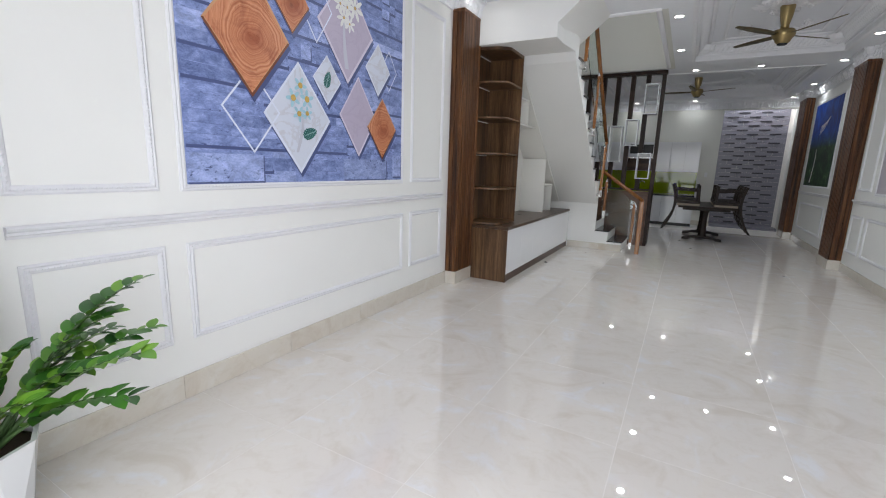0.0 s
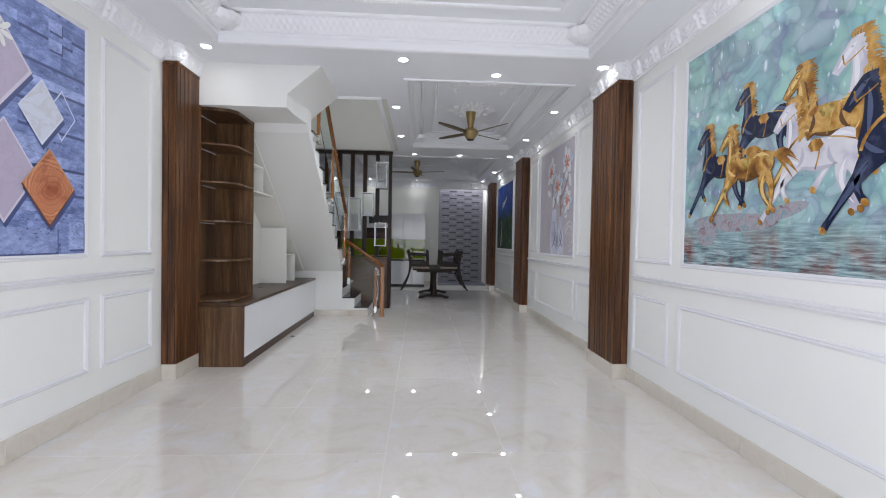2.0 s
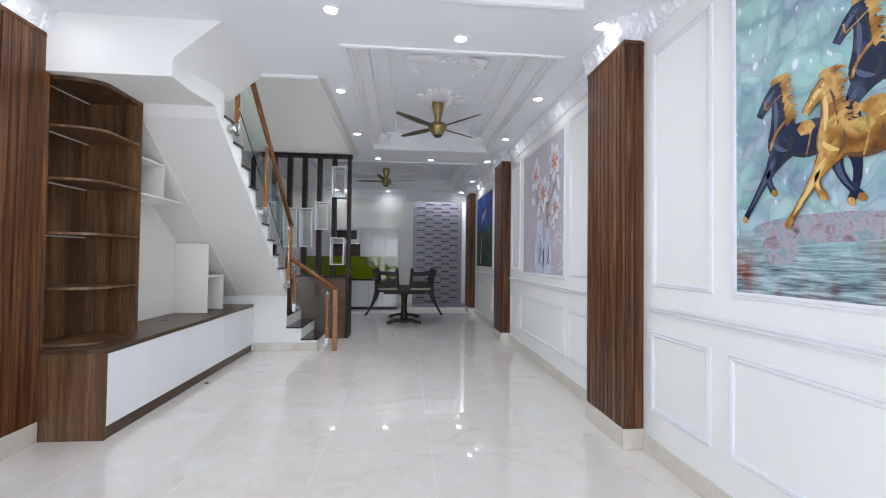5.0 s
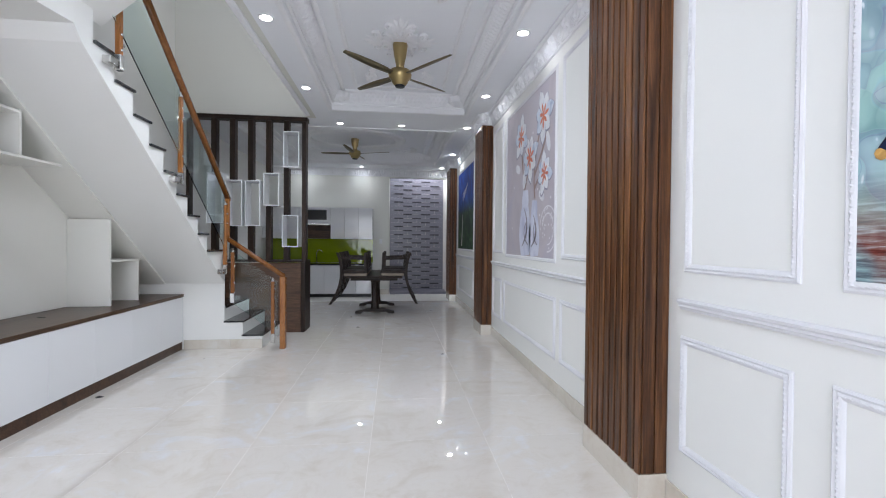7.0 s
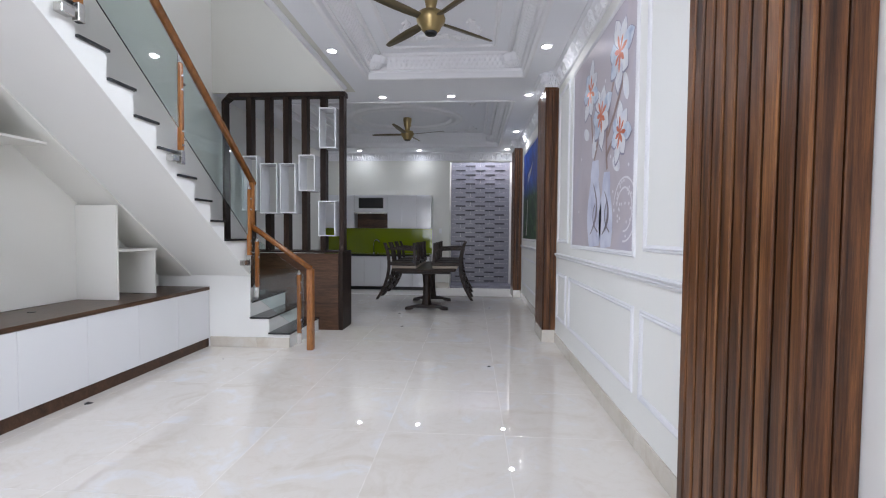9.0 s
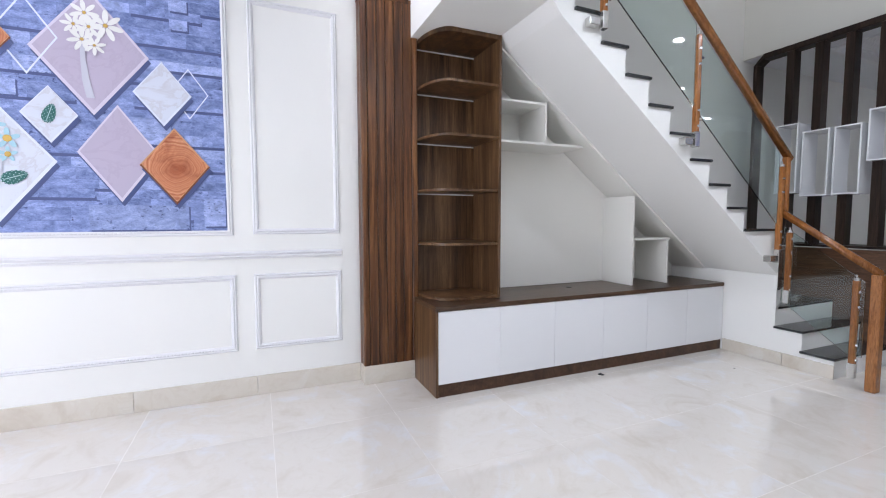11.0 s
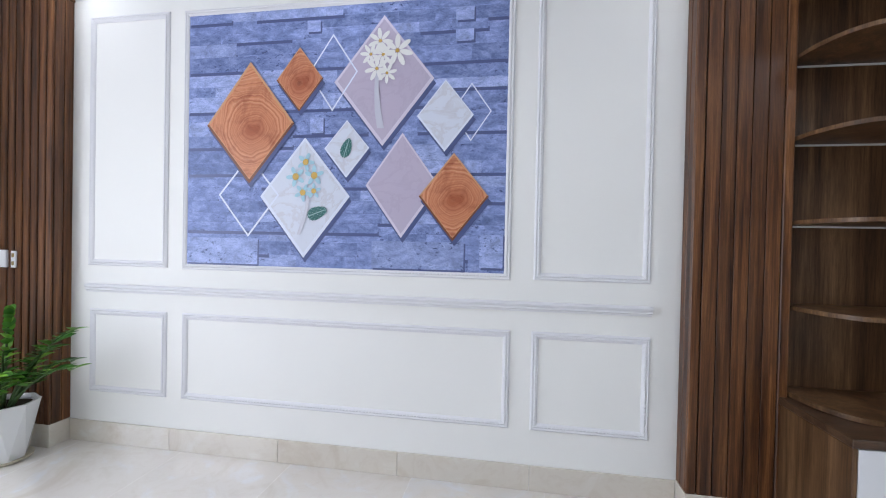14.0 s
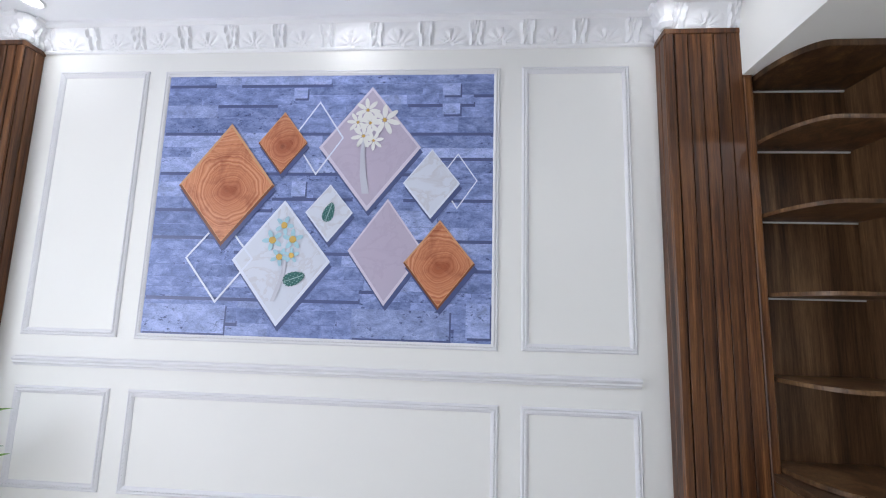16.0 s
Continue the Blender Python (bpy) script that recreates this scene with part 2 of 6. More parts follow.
def bar(bm, p, q, w, d=None, up=(0, 0, 1)):
    """A square bar from p to q, w wide and d deep."""
    d = d or w
    p, q = Vector(p), Vector(q)
    f = (q - p).normalized()
    s = f.cross(Vector(up))
    s = s.normalized() if s.length > 1e-4 else Vector((1, 0, 0))
    u = s.cross(f).normalized()
    ends = [[bm.verts.new(c + s * (a * w / 2) + u * (b * d / 2)) for a, b in ((-1, -1), (1, -1), (1, 1), (-1, 1))] for c in (p, q)]
    bm.faces.new(ends[0])
    bm.faces.new(ends[1][::-1])
    for i in range(4):
        bm.faces.new((ends[0][i], ends[1][i], ends[1][(i + 1) % 4], ends[0][(i + 1) % 4]))
    return bm


def tube(bm, pts, radii, n=10):
    pts = [Vector(p) for p in pts]
    rings = []
    for i, p in enumerate(pts):
        d = (pts[min(i + 1, len(pts) - 1)] - pts[max(i - 1, 0)]).normalized()
        s = d.cross(Vector((0.03, 0.02, 1)))
        s = s.normalized() if s.length > 1e-3 else Vector((1, 0, 0))
        u = s.cross(d)
        r = radii[i] if isinstance(radii, (list, tuple)) else radii
        rings.append([bm.verts.new(p + (s * math.cos(2 * math.pi * k / n) + u * math.sin(2 * math.pi * k / n)) * r) for k in range(n)])
    for r0, r1 in zip(rings, rings[1:]):
        for k in range(n):
            bm.faces.new((r0[k], r0[(k + 1) % n], r1[(k + 1) % n], r1[k]))
    bm.faces.new(rings[0][::-1])
    bm.faces.new(rings[-1])
    return bm


def frame_sweep(bm, o, u, v, n, w, h, profile):
    """A moulding round a rectangle: profile points are (inset from the outer edge, height off the plane)."""
    o, u, v, n = (Vector(a) for a in (o, u, v, n))
    rings = []
    for inset, height in profile:
        rings.append([bm.verts.new(o + u * a + v * b + n * height) for a, b in
                      ((inset, inset), (w - inset, inset), (w - inset, h - inset), (inset, h - inset))])
    for r0, r1 in zip(rings, rings[1:]):
        for k in range(4):
            bm.faces.new((r0[k], r0[(k + 1) % 4], r1[(k + 1) % 4], r1[k]))
    return bm


def run_sweep(bm, o, d, n, up, length, profile):
    """A moulding along a straight line: profile points are (off the wall, up)."""
    o, d, n, up = (Vector(a) for a in (o, d, n, up))
    ends = [[bm.verts.new(o + d * c + n * a + up * b) for a, b in profile] for c in (0, length)]
    for i in range(len(profile) - 1):
        bm.faces.new((ends[0][i], ends[0][i + 1], ends[1][i + 1], ends[1][i]))
    bm.faces.new(ends[0])
    bm.faces.new(ends[1][::-1])
    return bm


def relief(bm, o, d, a, b, n, length, ns, nt, height):
    """A carved strip: from o along d, across the line from a to b, pushed out along n by height(s, t)."""
    o, d, a, b, n = (Vector(q) for q in (o, d, a, b, n))
    grid = []
    for i in range(ns + 1):
        s = length * i / ns
        grid.append([bm.verts.new(o + d * s + a.lerp(b, j / nt) + n * height(s, j / nt)) for j in range(nt + 1)])
    for i in range(ns):
        for j in range(nt):
            bm.faces.new((grid[i][j], grid[i + 1][j], grid[i + 1][j + 1], grid[i][j + 1]))
    return bm


# ---- the large structure
floor = structure("floor", cube(-2.7, 2.5, -0.6, 14.9, -0.12, -0.0005), M["grout"], "pale floor bed under polished beige marble tiles", "floor")
ground = structure("ground", cube(-400, 400, -400, 400, -0.30, -0.16), M["concrete"], "grey concrete ground outside the street door", "ground")

wall_left = structure("wall_left", cube(XL - 0.2, XL, -0.3, 14.9, -0.12, ZW), M["wall"], "white painted wall with panel mouldings", "wall")
wall_right = structure("wall_right", cube(XR, XR + 0.2, -0.3, 14.9, -0.12, 3.9), M["wall"], "white painted wall with panel mouldings", "wall")
bm = bmesh.new()
box(bm, XL, -1.66, -0.3, YF, -0.12, 3.6)
box(bm, 1.66, XR, -0.3, YF, -0.12, 3.6)
box(bm, -1.66, 1.66, -0.3, YF, 2.75, 3.6)
wall_front = structure("wall_front", bm, M["wall"], "white front wall with a wide open street doorway", "wall")
bm = bmesh.new()
box(bm, XL, 0.64, YB, YB + 0.12, -0.12, 3.6)
box(bm, 2.19, XR, YB, YB + 0.12, -0.12, 3.6)
box(bm, 0.64, 2.19, YB, YB + 0.12, 3.09, 3.6)
wall_back = structure("wall_back", bm, M["cream"], "pale kitchen wall with an opening to a light well", "wall")
bm = bmesh.new()
box(bm, 0.40, 0.64, YB + 0.12, 14.9, -0.12, 4.2)
box(bm, 0.40, XR, 14.66, 14.9, -0.12, 4.2)
structure("wall_light_well", bm, M["cream"], "plain walls round the small light well", "wall")

# stairwell walls above the ceiling
wall_stairwell = structure("wall_stairwell", cube(XL, -0.564, 9.362, 9.49, ZC + 0.004, ZW), M["cream"], "cream painted walls of the stairwell above", "wall")
part("side_wall", cube(-0.564, -0.44, 4.9, 9.49, ZC + 0.004, ZW), M["cream"], wall_stairwell)
part("front_wall", cube(XL, -0.564, 4.78, 4.9, ZT + 0.001, ZW), M["cream"], wall_stairwell)
# unseen lid added over the stairwell, with an invented opening for the fill lamp
for x0, x1, y0, y1 in ((XL, -2.1, 4.78, 9.49), (-0.9, -0.44, 4.78, 9.49), (-2.1, -0.9, 4.78, 6.6), (-2.1, -0.9, 8.2, 9.49)):
    part("roof_slab", cube(x0, x1, y0, y1, ZW, ZW + 0.1), M["cream"], wall_stairwell)

# ceiling with recessed trays and the stairwell opening
TRAYS = [(-1.95, 1.715, 0.75, 4.50), (-0.15, 1.82, 5.29, 8.88), (-1.87, 1.77, 9.88, 13.22)]
WELL = (XL, -0.44, 6.02, 9.40)
HOLES = TRAYS + [WELL]
xs = sorted({XL, XR, *[h[0] for h in HOLES], *[h[1] for h in HOLES]})
ys = sorted({-0.3, YB, *[h[2] for h in HOLES], *[h[3] for h in HOLES]})
bm = bmesh.new()
for x0, x1 in zip(xs, xs[1:]):
    for y0, y1 in zip(ys, ys[1:]):
        cx, cy = (x0 + x1) / 2, (y0 + y1) / 2
        if not any(h[0] < cx < h[1] and h[2] < cy < h[3] for h in HOLES):
            box(bm, x0, x1, y0, y1, ZC, ZT)
for h in TRAYS:
    box(bm, h[0] - 0.02, h[1] + 0.02, h[2] - 0.02, h[3] + 0.02, ZT, ZT + 0.06)
ceiling = structure("ceiling", bm, M["ceiling"], "white plaster ceiling with recessed trays", "ceiling")


# ---- carved plaster patterns
def acanthus(s, t):
    """Paired uprights with filigree between them, alternating with ribbed palmettes."""
    u = (s / 0.32) % 1.0
    top = min(1.0, 8 * (1 - t), 8 * t + 0.2)
    lean = 0.02 * math.sin(6 * t)
    bars = sum(math.exp(-((u - c - lean * k) / 0.022) ** 2) for c, k in ((0.07, 1), (0.27, -1))) * top
    inside = max(0.0, 1 - ((u - 0.17) / 0.10) ** 2)
    knot = inside * (0.5 + 0.5 * math.cos(26 * (u - 0.17) / 0.32 + 10 * t)) * (0.5 + 0.5 * math.cos(26 * (u - 0.17) / 0.32 - 10 * t))
    dx, dz = (u - 0.66) * 0.32, t * 0.155 - 0.012
    r, a = math.hypot(dx, dz), math.atan2(dz, dx)
    fan = max(0.0, 1 - (r / 0.115) ** 4) * (0.35 + 0.65 * abs(math.cos(a * 5.5))) * min(1.0, r / 0.02)
    hx, hz = dx / 0.020, (t * 0.155 - 0.085) / 0.026
    bud = max(0.0, 1 - hx * hx - hz * hz)
    return 0.003 + 0.024 * max(bars, 0.6 * knot) + 0.016 * fan + 0.014 * bud


def lattice(s, t):
    a, b = (s / 0.062 + t * 1.6) % 1.0, (s / 0.062 - t * 1.6) % 1.0
    edge = math.sin(math.pi * t)
    return (0.020 * (abs(a - 0.5) + abs(b - 0.5)) + 0.004) * (0.3 + 0.7 * edge)


def crown_run(bm, o, d, n, length):
    z0, dep = 3.135, 0.062

    def carved(s, t):
        return acanthus(s, t) * max(0.0, min(1.0, s / 0.02, (length - s) / 0.02))
    relief(bm, (o[0], o[1], 0), d, Vector((0, 0, z0)) + Vector(n) * 0.006, Vector((0, 0, ZC - 0.03)) + Vector(n) * dep,
           Vector(n) * 0.8 + Vector((0, 0, -0.6)), length, max(8, int(length / 0.0105)), 14, carved)
    run_sweep(bm, (o[0], o[1], ZC - 0.032), d, n, (0, 0, 1), length, [(0, 0), (dep + 0.008, 0), (dep + 0.03, 0.012), (dep + 0.03, 0.034), (0, 0.034)])
    run_sweep(bm, (o[0], o[1], z0 - 0.022), d, n, (0, 0, 1), length, [(0, 0), (0.014, 0.004), (0.018, 0.014), (0.010, 0.026), (0, 0.026)])
    return bm


PILLARS = {"l1": (XL, -0.066, 0.545, 1, 0.145), "l2": (XL, 4.575, 5.045, 1, 0.145),
           "r1": (XR, -0.066, 0.56, -1, 0.162), "r2": (XR, 4.605, 5.27, -1, 0.162), "r3": (XR, 8.80, 9.395, -1, 0.162), "r4": (XR, 12.55, 13.20, -1, 0.162)}


def crown(o, d, n, length):
    return structure("crown_moulding", crown_run(bmesh.new(), o, d, n, length), M["plaster"], "white plaster crown moulding carved with acanthus leaves", "moulding")


crown((XL, 0.545), (0, 1, 0), (1, 0, 0), 4.03)
crown((XR, 0.56), (0, 1, 0), (-1, 0, 0), 4.045)
crown((XR, 5.27), (0, 1, 0), (-1, 0, 0), 3.53)
crown((XR, 9.395), (0, 1, 0), (-1, 0, 0), 3.155)
crown((XL, YB), (1, 0, 0), (0, -1, 0), 4.78)
crown((-2.35, YF), (1, 0, 0), (0, 1, 0), 4.4)


# ---- wall panelling
PROF = [(0, 0), (0.002, 0.007), (0.010, 0.013), (0.018, 0.008), (0.026, 0.014), (0.036, 0.010), (0.042, 0.004), (0.044, 0)]
BEAD = 0.030


def beads(bm, o, u, v, n, w, h, inset, step=0.022, r=0.006):
    """A row of small twisted beads on the moulding's ridge."""
    o, u, v, n = (Vector(a) for a in (o, u, v, n))
    for start, d, length in ((u * inset + v * inset, u, w - 2 * inset), (u * inset + v * (h - inset), u, w - 2 * inset),
                             (u * inset + v * inset, v, h - 2 * inset), (u * (w - inset) + v * inset, v, h - 2 * inset)):
        s = u if d == v else v
        for i in range(int(length / step)):
            c = o + start + d * (step * (i + 0.5)) + n * 0.012
            a = [bm.verts.new(c + d * (r * 1.4 * p) + s * (r * q)) for p, q in ((-1, -1), (0.3, -1), (1, 1), (-0.3, 1))]
            top = bm.verts.new(c + n * r)
            for k in range(4):
                bm.faces.new((a[k], a[(k + 1) % 4], top))


def wall_frame(wall, x, sign, y0, y1, z0, z1, name="panel_moulding", parent=None, bead=True):
    bm = bmesh.new()
    frame_sweep(bm, (x, y0, z0), (0, 1, 0), (0, 0, 1), (sign, 0, 0), y1 - y0, z1 - z0, PROF)
    if bead:
        beads(bm, (x, y0, z0), (0, 1, 0), (0, 0, 1), (sign, 0, 0), y1 - y0, z1 - z0, 0.026)
    return part(name, bm, M["moulding"], parent or wall)


def dado(wall, x, sign, y0, y1, z):
    bm = run_sweep(bmesh.new(), (x, y0, z), (0, 1, 0), (sign, 0, 0), (0, 0, 1), y1 - y0,
                   [(0, -0.024), (0.012, -0.024), (0.016, -0.012), (0.026, -0.006), (0.020, 0.004), (0.032, 0.012), (0.036, 0.022), (0.028, 0.030), (0, 0.032)])
    return part("dado_rail", bm, M["moulding"], wall)


for y0, y1 in ((0.685, 1.318), (3.766, 4.416)):
    wall_frame(wall_left, XL, 1, y0, y1, 1.247, 2.985)
for y0, y1 in ((0.705, 1.320), (1.437, 3.640), (3.763, 4.424)):
    wall_frame(wall_left, XL, 1, y0, y1, 0.358, 0.944)
dado(wall_left, XL, 1, 0.682, 4.425, 1.087)
for y0, y1 in ((0.72, 1.34), (3.857, 4.484)):
    wall_frame(wall_right, XR, -1, y0, y1, 1.240, 2.985)
for y0, y1 in ((0.72, 1.36), (1.50, 3.738), (3.880, 4.505)):
    wall_frame(wall_right, XR, -1, y0, y1, 0.328, 0.918)
dado(wall_right, XR, -1, 0.72, 4.50, 1.077)
for y0, y1 in ((5.42, 6.095), (8.152, 8.70)):
    wall_frame(wall_right, XR, -1, y0, y1, 1.245, 3.01)
for y0, y1 in ((5.42, 6.120), (6.227, 8.078), (8.208, 8.72)):
    wall_frame(wall_right, XR, -1, y0, y1, 0.325, 0.888)
dado(wall_right, XR, -1, 5.40, 8.76, 1.085)
wall_frame(wall_right, XR, -1, 9.52, 10.14, 1.245, 3.01)
for y0, y1 in ((9.52, 10.16), (10.30, 12.25)):
    wall_frame(wall_right, XR, -1, y0, y1, 0.325, 0.888)
dado(wall_right, XR, -1, 9.50, 12.45, 1.085)


# ---- slatted pillars
def slat_mesh(w, h, d, bevel=0.005):
    bm = bmesh.new()
    box(bm, 0, d, 0, w, 0, h)
    bmesh.ops.bevel(bm, geom=[e for e in bm.edges if abs(e.verts[0].co.z - e.verts[1].co.z) > 0.5], offset=bevel, segments=1, affect="EDGES")
    return mesh_of("slat", bm, M["walnut"])


def pillar(key, label, gap=0.011):
    x, y0, y1, sign, dep = PILLARS[key]
    z0, z1 = 0.155, 3.12
    p = thing("slatted_pillar", (x, (y0 + y1) / 2, 0), label, "pillar", "slatted wall pillars")
    t = 0.014
    xf = x + sign * (dep - t)
    part("core", cube(min(x, xf), max(x, xf), y0 + t, y1 - t, z0, z1), M["walnut_dark"], p)
    # base of tile and plaster head
    part("base", cube(min(x, x + sign * (dep + 0.004)), max(x, x + sign * (dep + 0.004)), y0 - 0.004, y1 + 0.004, 0, z0, 0.002), M["skirt"], p, "beige tile base")
    bm = bmesh.new()
    xh = x + sign * (dep - 0.02)
    box(bm, min(x, xh), max(x, xh), y0 + 0.02, y1 - 0.02, z1 + 0.012, ZC)
    crown_run(bm, (xh, y0 + 0.02), (0, 1, 0), (sign, 0, 0), y1 - y0 - 0.04)
    for yc in (y0 + 0.012, y1 - 0.012):
        lathe(bm, [(0.030, 3.135), (0.050, 3.16), (0.040, 3.20), (0.066, 3.245), (0.070, 3.285), (0.06, 3.299)], (xh + sign * 0.008, yc, 0), n=12)
    for yy, ny in ((y0 + 0.02, -1), (y1 - 0.02, 1)):
        crown_run(bm, (min(x, xh), yy), (1, 0, 0), (0, ny, 0), abs(xh - x) + 0.02)
    part("capital", bm, M["plaster"], p, "white carved plaster capital")
    part("top_trim", cube(min(x, x + sign * (dep + 0.006)), max(x, x + sign * (dep + 0.006)), y0 - 0.006, y1 + 0.006, z1 - 0.022, z1 + 0.010, 0.003), M["walnut"], p)
    # front slats
    n = max(5, round((y1 - y0 - 0.11) / 0.066))
    pitch = (y1 - y0 - 0.104) / n
    h = z1 - z0 - 0.022
    me = slat_mesh(pitch - gap, h, t, 0.005 if gap > 0.005 else 0.0012)
    widths = [(y0, 0.048, None)] + [(y0 + 0.052 + pitch * i + gap / 2, pitch - gap, me) for i in range(n)] + [(y1 - 0.048, 0.048, None)]
    corner = slat_mesh(0.048, h, t)
    for yy, w, m in widths:
        o = new("slat", m or corner)
        o.parent = p
        o.location = (xf - x if sign > 0 else xf - x - t, yy - (y0 + y1) / 2, z0)
    # side boards
    half = (dep - t) / 2
    for yy in (y0, y1 - t):
        for i in range(2):
            xa = x + sign * (half * i + 0.002)
            xb = x + sign * (half * (i + 1) - 0.004)
            part("side_board", cube(min(xa, xb), max(xa, xb), yy, yy + t, z0, z1 - 0.022, 0.003), M["walnut"], p)
    return p


pillar("l1", "slatted dark walnut pillar beside the white pot plant")
pillar("l2", "slatted dark walnut pillar beside the corner shelf", 0.005)
pillar("r1", "slatted dark walnut pillar by the street door")
pillar("r2", "slatted dark walnut pillar beside the horse mural", 0.014)
pillar("r3", "slatted dark walnut pillar between two murals")
pillar("r4", "slatted dark walnut pillar near the grey tiled wall")


# ---- recessed trays
def tray(h, step=0.0):
    x0, x1, y0, y1 = h
    bm = bmesh.new()
    # white stepped border on the ceiling's edge, and inner cove
    frame_sweep(bm, (x0 - 0.035, y0 - 0.035, ZC), (1, 0, 0), (0, 1, 0), (0, 0, 1), x1 - x0 + 0.07, y1 - y0 + 0.07,
                [(0, 0), (0, -0.016), (0.025, -0.020), (0.05, -0.012), (0.055, 0.0), (0.055, 0.055), (0.075, 0.065), (0.078, 0.085), (0.10, 0.085)])
    frame_sweep(bm, (x0 + 0.17, y0 + 0.17, ZT), (1, 0, 0), (0, 1, 0), (0, 0, -1), x1 - x0 - 0.34, y1 - y0 - 0.34,
                [(0, 0), (0.006, 0.020), (0.03, 0.024), (0.05, 0.012), (0.055, 0)])
    part("border", bm, M["plaster"], ceiling)
    bm = bmesh.new()
    w, l = x1 - x0 - 0.2, y1 - y0 - 0.2
    for o, d, inn, length in (((x0 + 0.065, y0 + 0.1), (0, 1, 0), (1, 0, 0), l), ((x1 - 0.065, y0 + 0.1), (0, 1, 0), (-1, 0, 0), l),
                              ((x0 + 0.1, y0 + 0.065), (1, 0, 0), (0, 1, 0), w), ((x0 + 0.1, y1 - 0.065), (1, 0, 0), (0, -1, 0), w)):
        inn = Vector(inn)
        relief(bm, (o[0], o[1], 0), d, Vector((0, 0, ZC + 0.085)), Vector((0, 0, ZT - 0.005)) + inn * 0.10,
               inn * 0.8 + Vector((0, 0, -0.6)), length, int(length / 0.012), 8, lattice)
    part("carved_band", bm, M["plaster"], ceiling)


for h in TRAYS:
    tray(h)
TRIM = [(0, 0), (0, -0.022), (0.03, -0.024), (0.055, -0.012), (0.058, 0)]
bm = run_sweep(bmesh.new(), (-1.09, 6.02, ZC), (1, 0, 0), (0, -1, 0), (0, 0, 1), 0.585, TRIM)
run_sweep(bm, (-0.565, 5.97, ZC), (0, 1, 0), (1, 0, 0), (0, 0, 1), 3.25, TRIM)
part("stairwell_trim", bm, M["plaster"], ceiling)


# ---- murals
def diamond(bm, x, y, z, hw, up, dn, t=0.0):
    vs = [bm.verts.new((x, y + a, z + b)) for a, b in ((-hw, 0), (0, -dn), (hw, 0), (0, up))]
    bm.faces.new(vs)
    return bm


def diamond_ring(bm, x, y, z, hw, up, dn, k):
    outer = [bm.verts.new((x, y + a, z + b)) for a, b in ((-hw, 0), (0, -dn), (hw, 0), (0, up))]
    inner = [bm.verts.new((x, y + a * k, z + b * k)) for a, b in ((-hw, 0), (0, -dn), (hw, 0), (0, up))]
    for i in range(4):
        bm.faces.new((outer[i], outer[(i + 1) % 4], inner[(i + 1) % 4], inner[i]))
    return bm


def mural(name, x, sign, y0, y1, z0, z1, mat, label):
    th = thing(name, (x, (y0 + y1) / 2, z0), label, "mural")
    part("print", cube(min(x, x + sign * 0.006), max(x, x + sign * 0.006), y0, y1, z0, z1), mat, th)
    wall_frame(None, x, sign, y0 - 0.040, y1 + 0.040, z0 - 0.040, z1 + 0.040, "frame", th)
    return th


def stone_print(name, dark, light):
    m = material(name, dark, 0.42, 0, 0.25)
    v = coords(m, (1, 1, 2.0), 30.0)
    mot = fbm(m, v, 9, 10, 0.78, 0.4)
    c = ramp(m, mot, [(0.34, tuple(a * 0.62 for a in dark)), (0.48, dark), (0.62, light), (0.75, tuple(min(1, a * 1.15) for a in light))])
    grit = fbm(m, v, 85, 3, 0.7)
    c = mix(m, 0.6, c, ramp(m, grit, [(0.38, (0.62, 0.63, 0.70)), (0.50, (1, 1, 1)), (0.66, (1.0, 1.0, 1.0))]), "MULTIPLY")
    holes = node(m, "ShaderNodeTexNoise", Scale=30.0, Detail=4.0, Roughness=0.7)
    link(m, v, holes.inputs["Vector"])
    where = fbm(m, v, 3.0, 3)
    pits = mix(m, ramp(m, where, [(0.50, (0, 0, 0)), (0.58, (1, 1, 1))]), (1.0, 1.0, 1.0), ramp(m, holes.outputs["Fac"], [(0.37, (0.16, 0.18, 0.28)), (0.42, (1, 1, 1))]))
    c = mix(m, 0.85, c, pits, "MULTIPLY")
    info = node(m, "ShaderNodeObjectInfo")
    c = mix(m, 0.9, c, ramp(m, info.outputs["Random"], [(0, (0.72, 0.74, 0.77)), (0.5, (0.90, 0.91, 0.93)), (1, (1.0, 1.0, 1.0))]), "MULTIPLY")
    link(m, c, bsdf(m).inputs["Base Color"])
    return m


M["blue_stone"] = stone_print("printed_blue_stone", (0.225, 0.295, 0.57), (0.39, 0.475, 0.80))
M["stone_pale"] = stone_print("printed_pale_blue_stone", (0.34, 0.42, 0.72), (0.51, 0.60, 0.92))


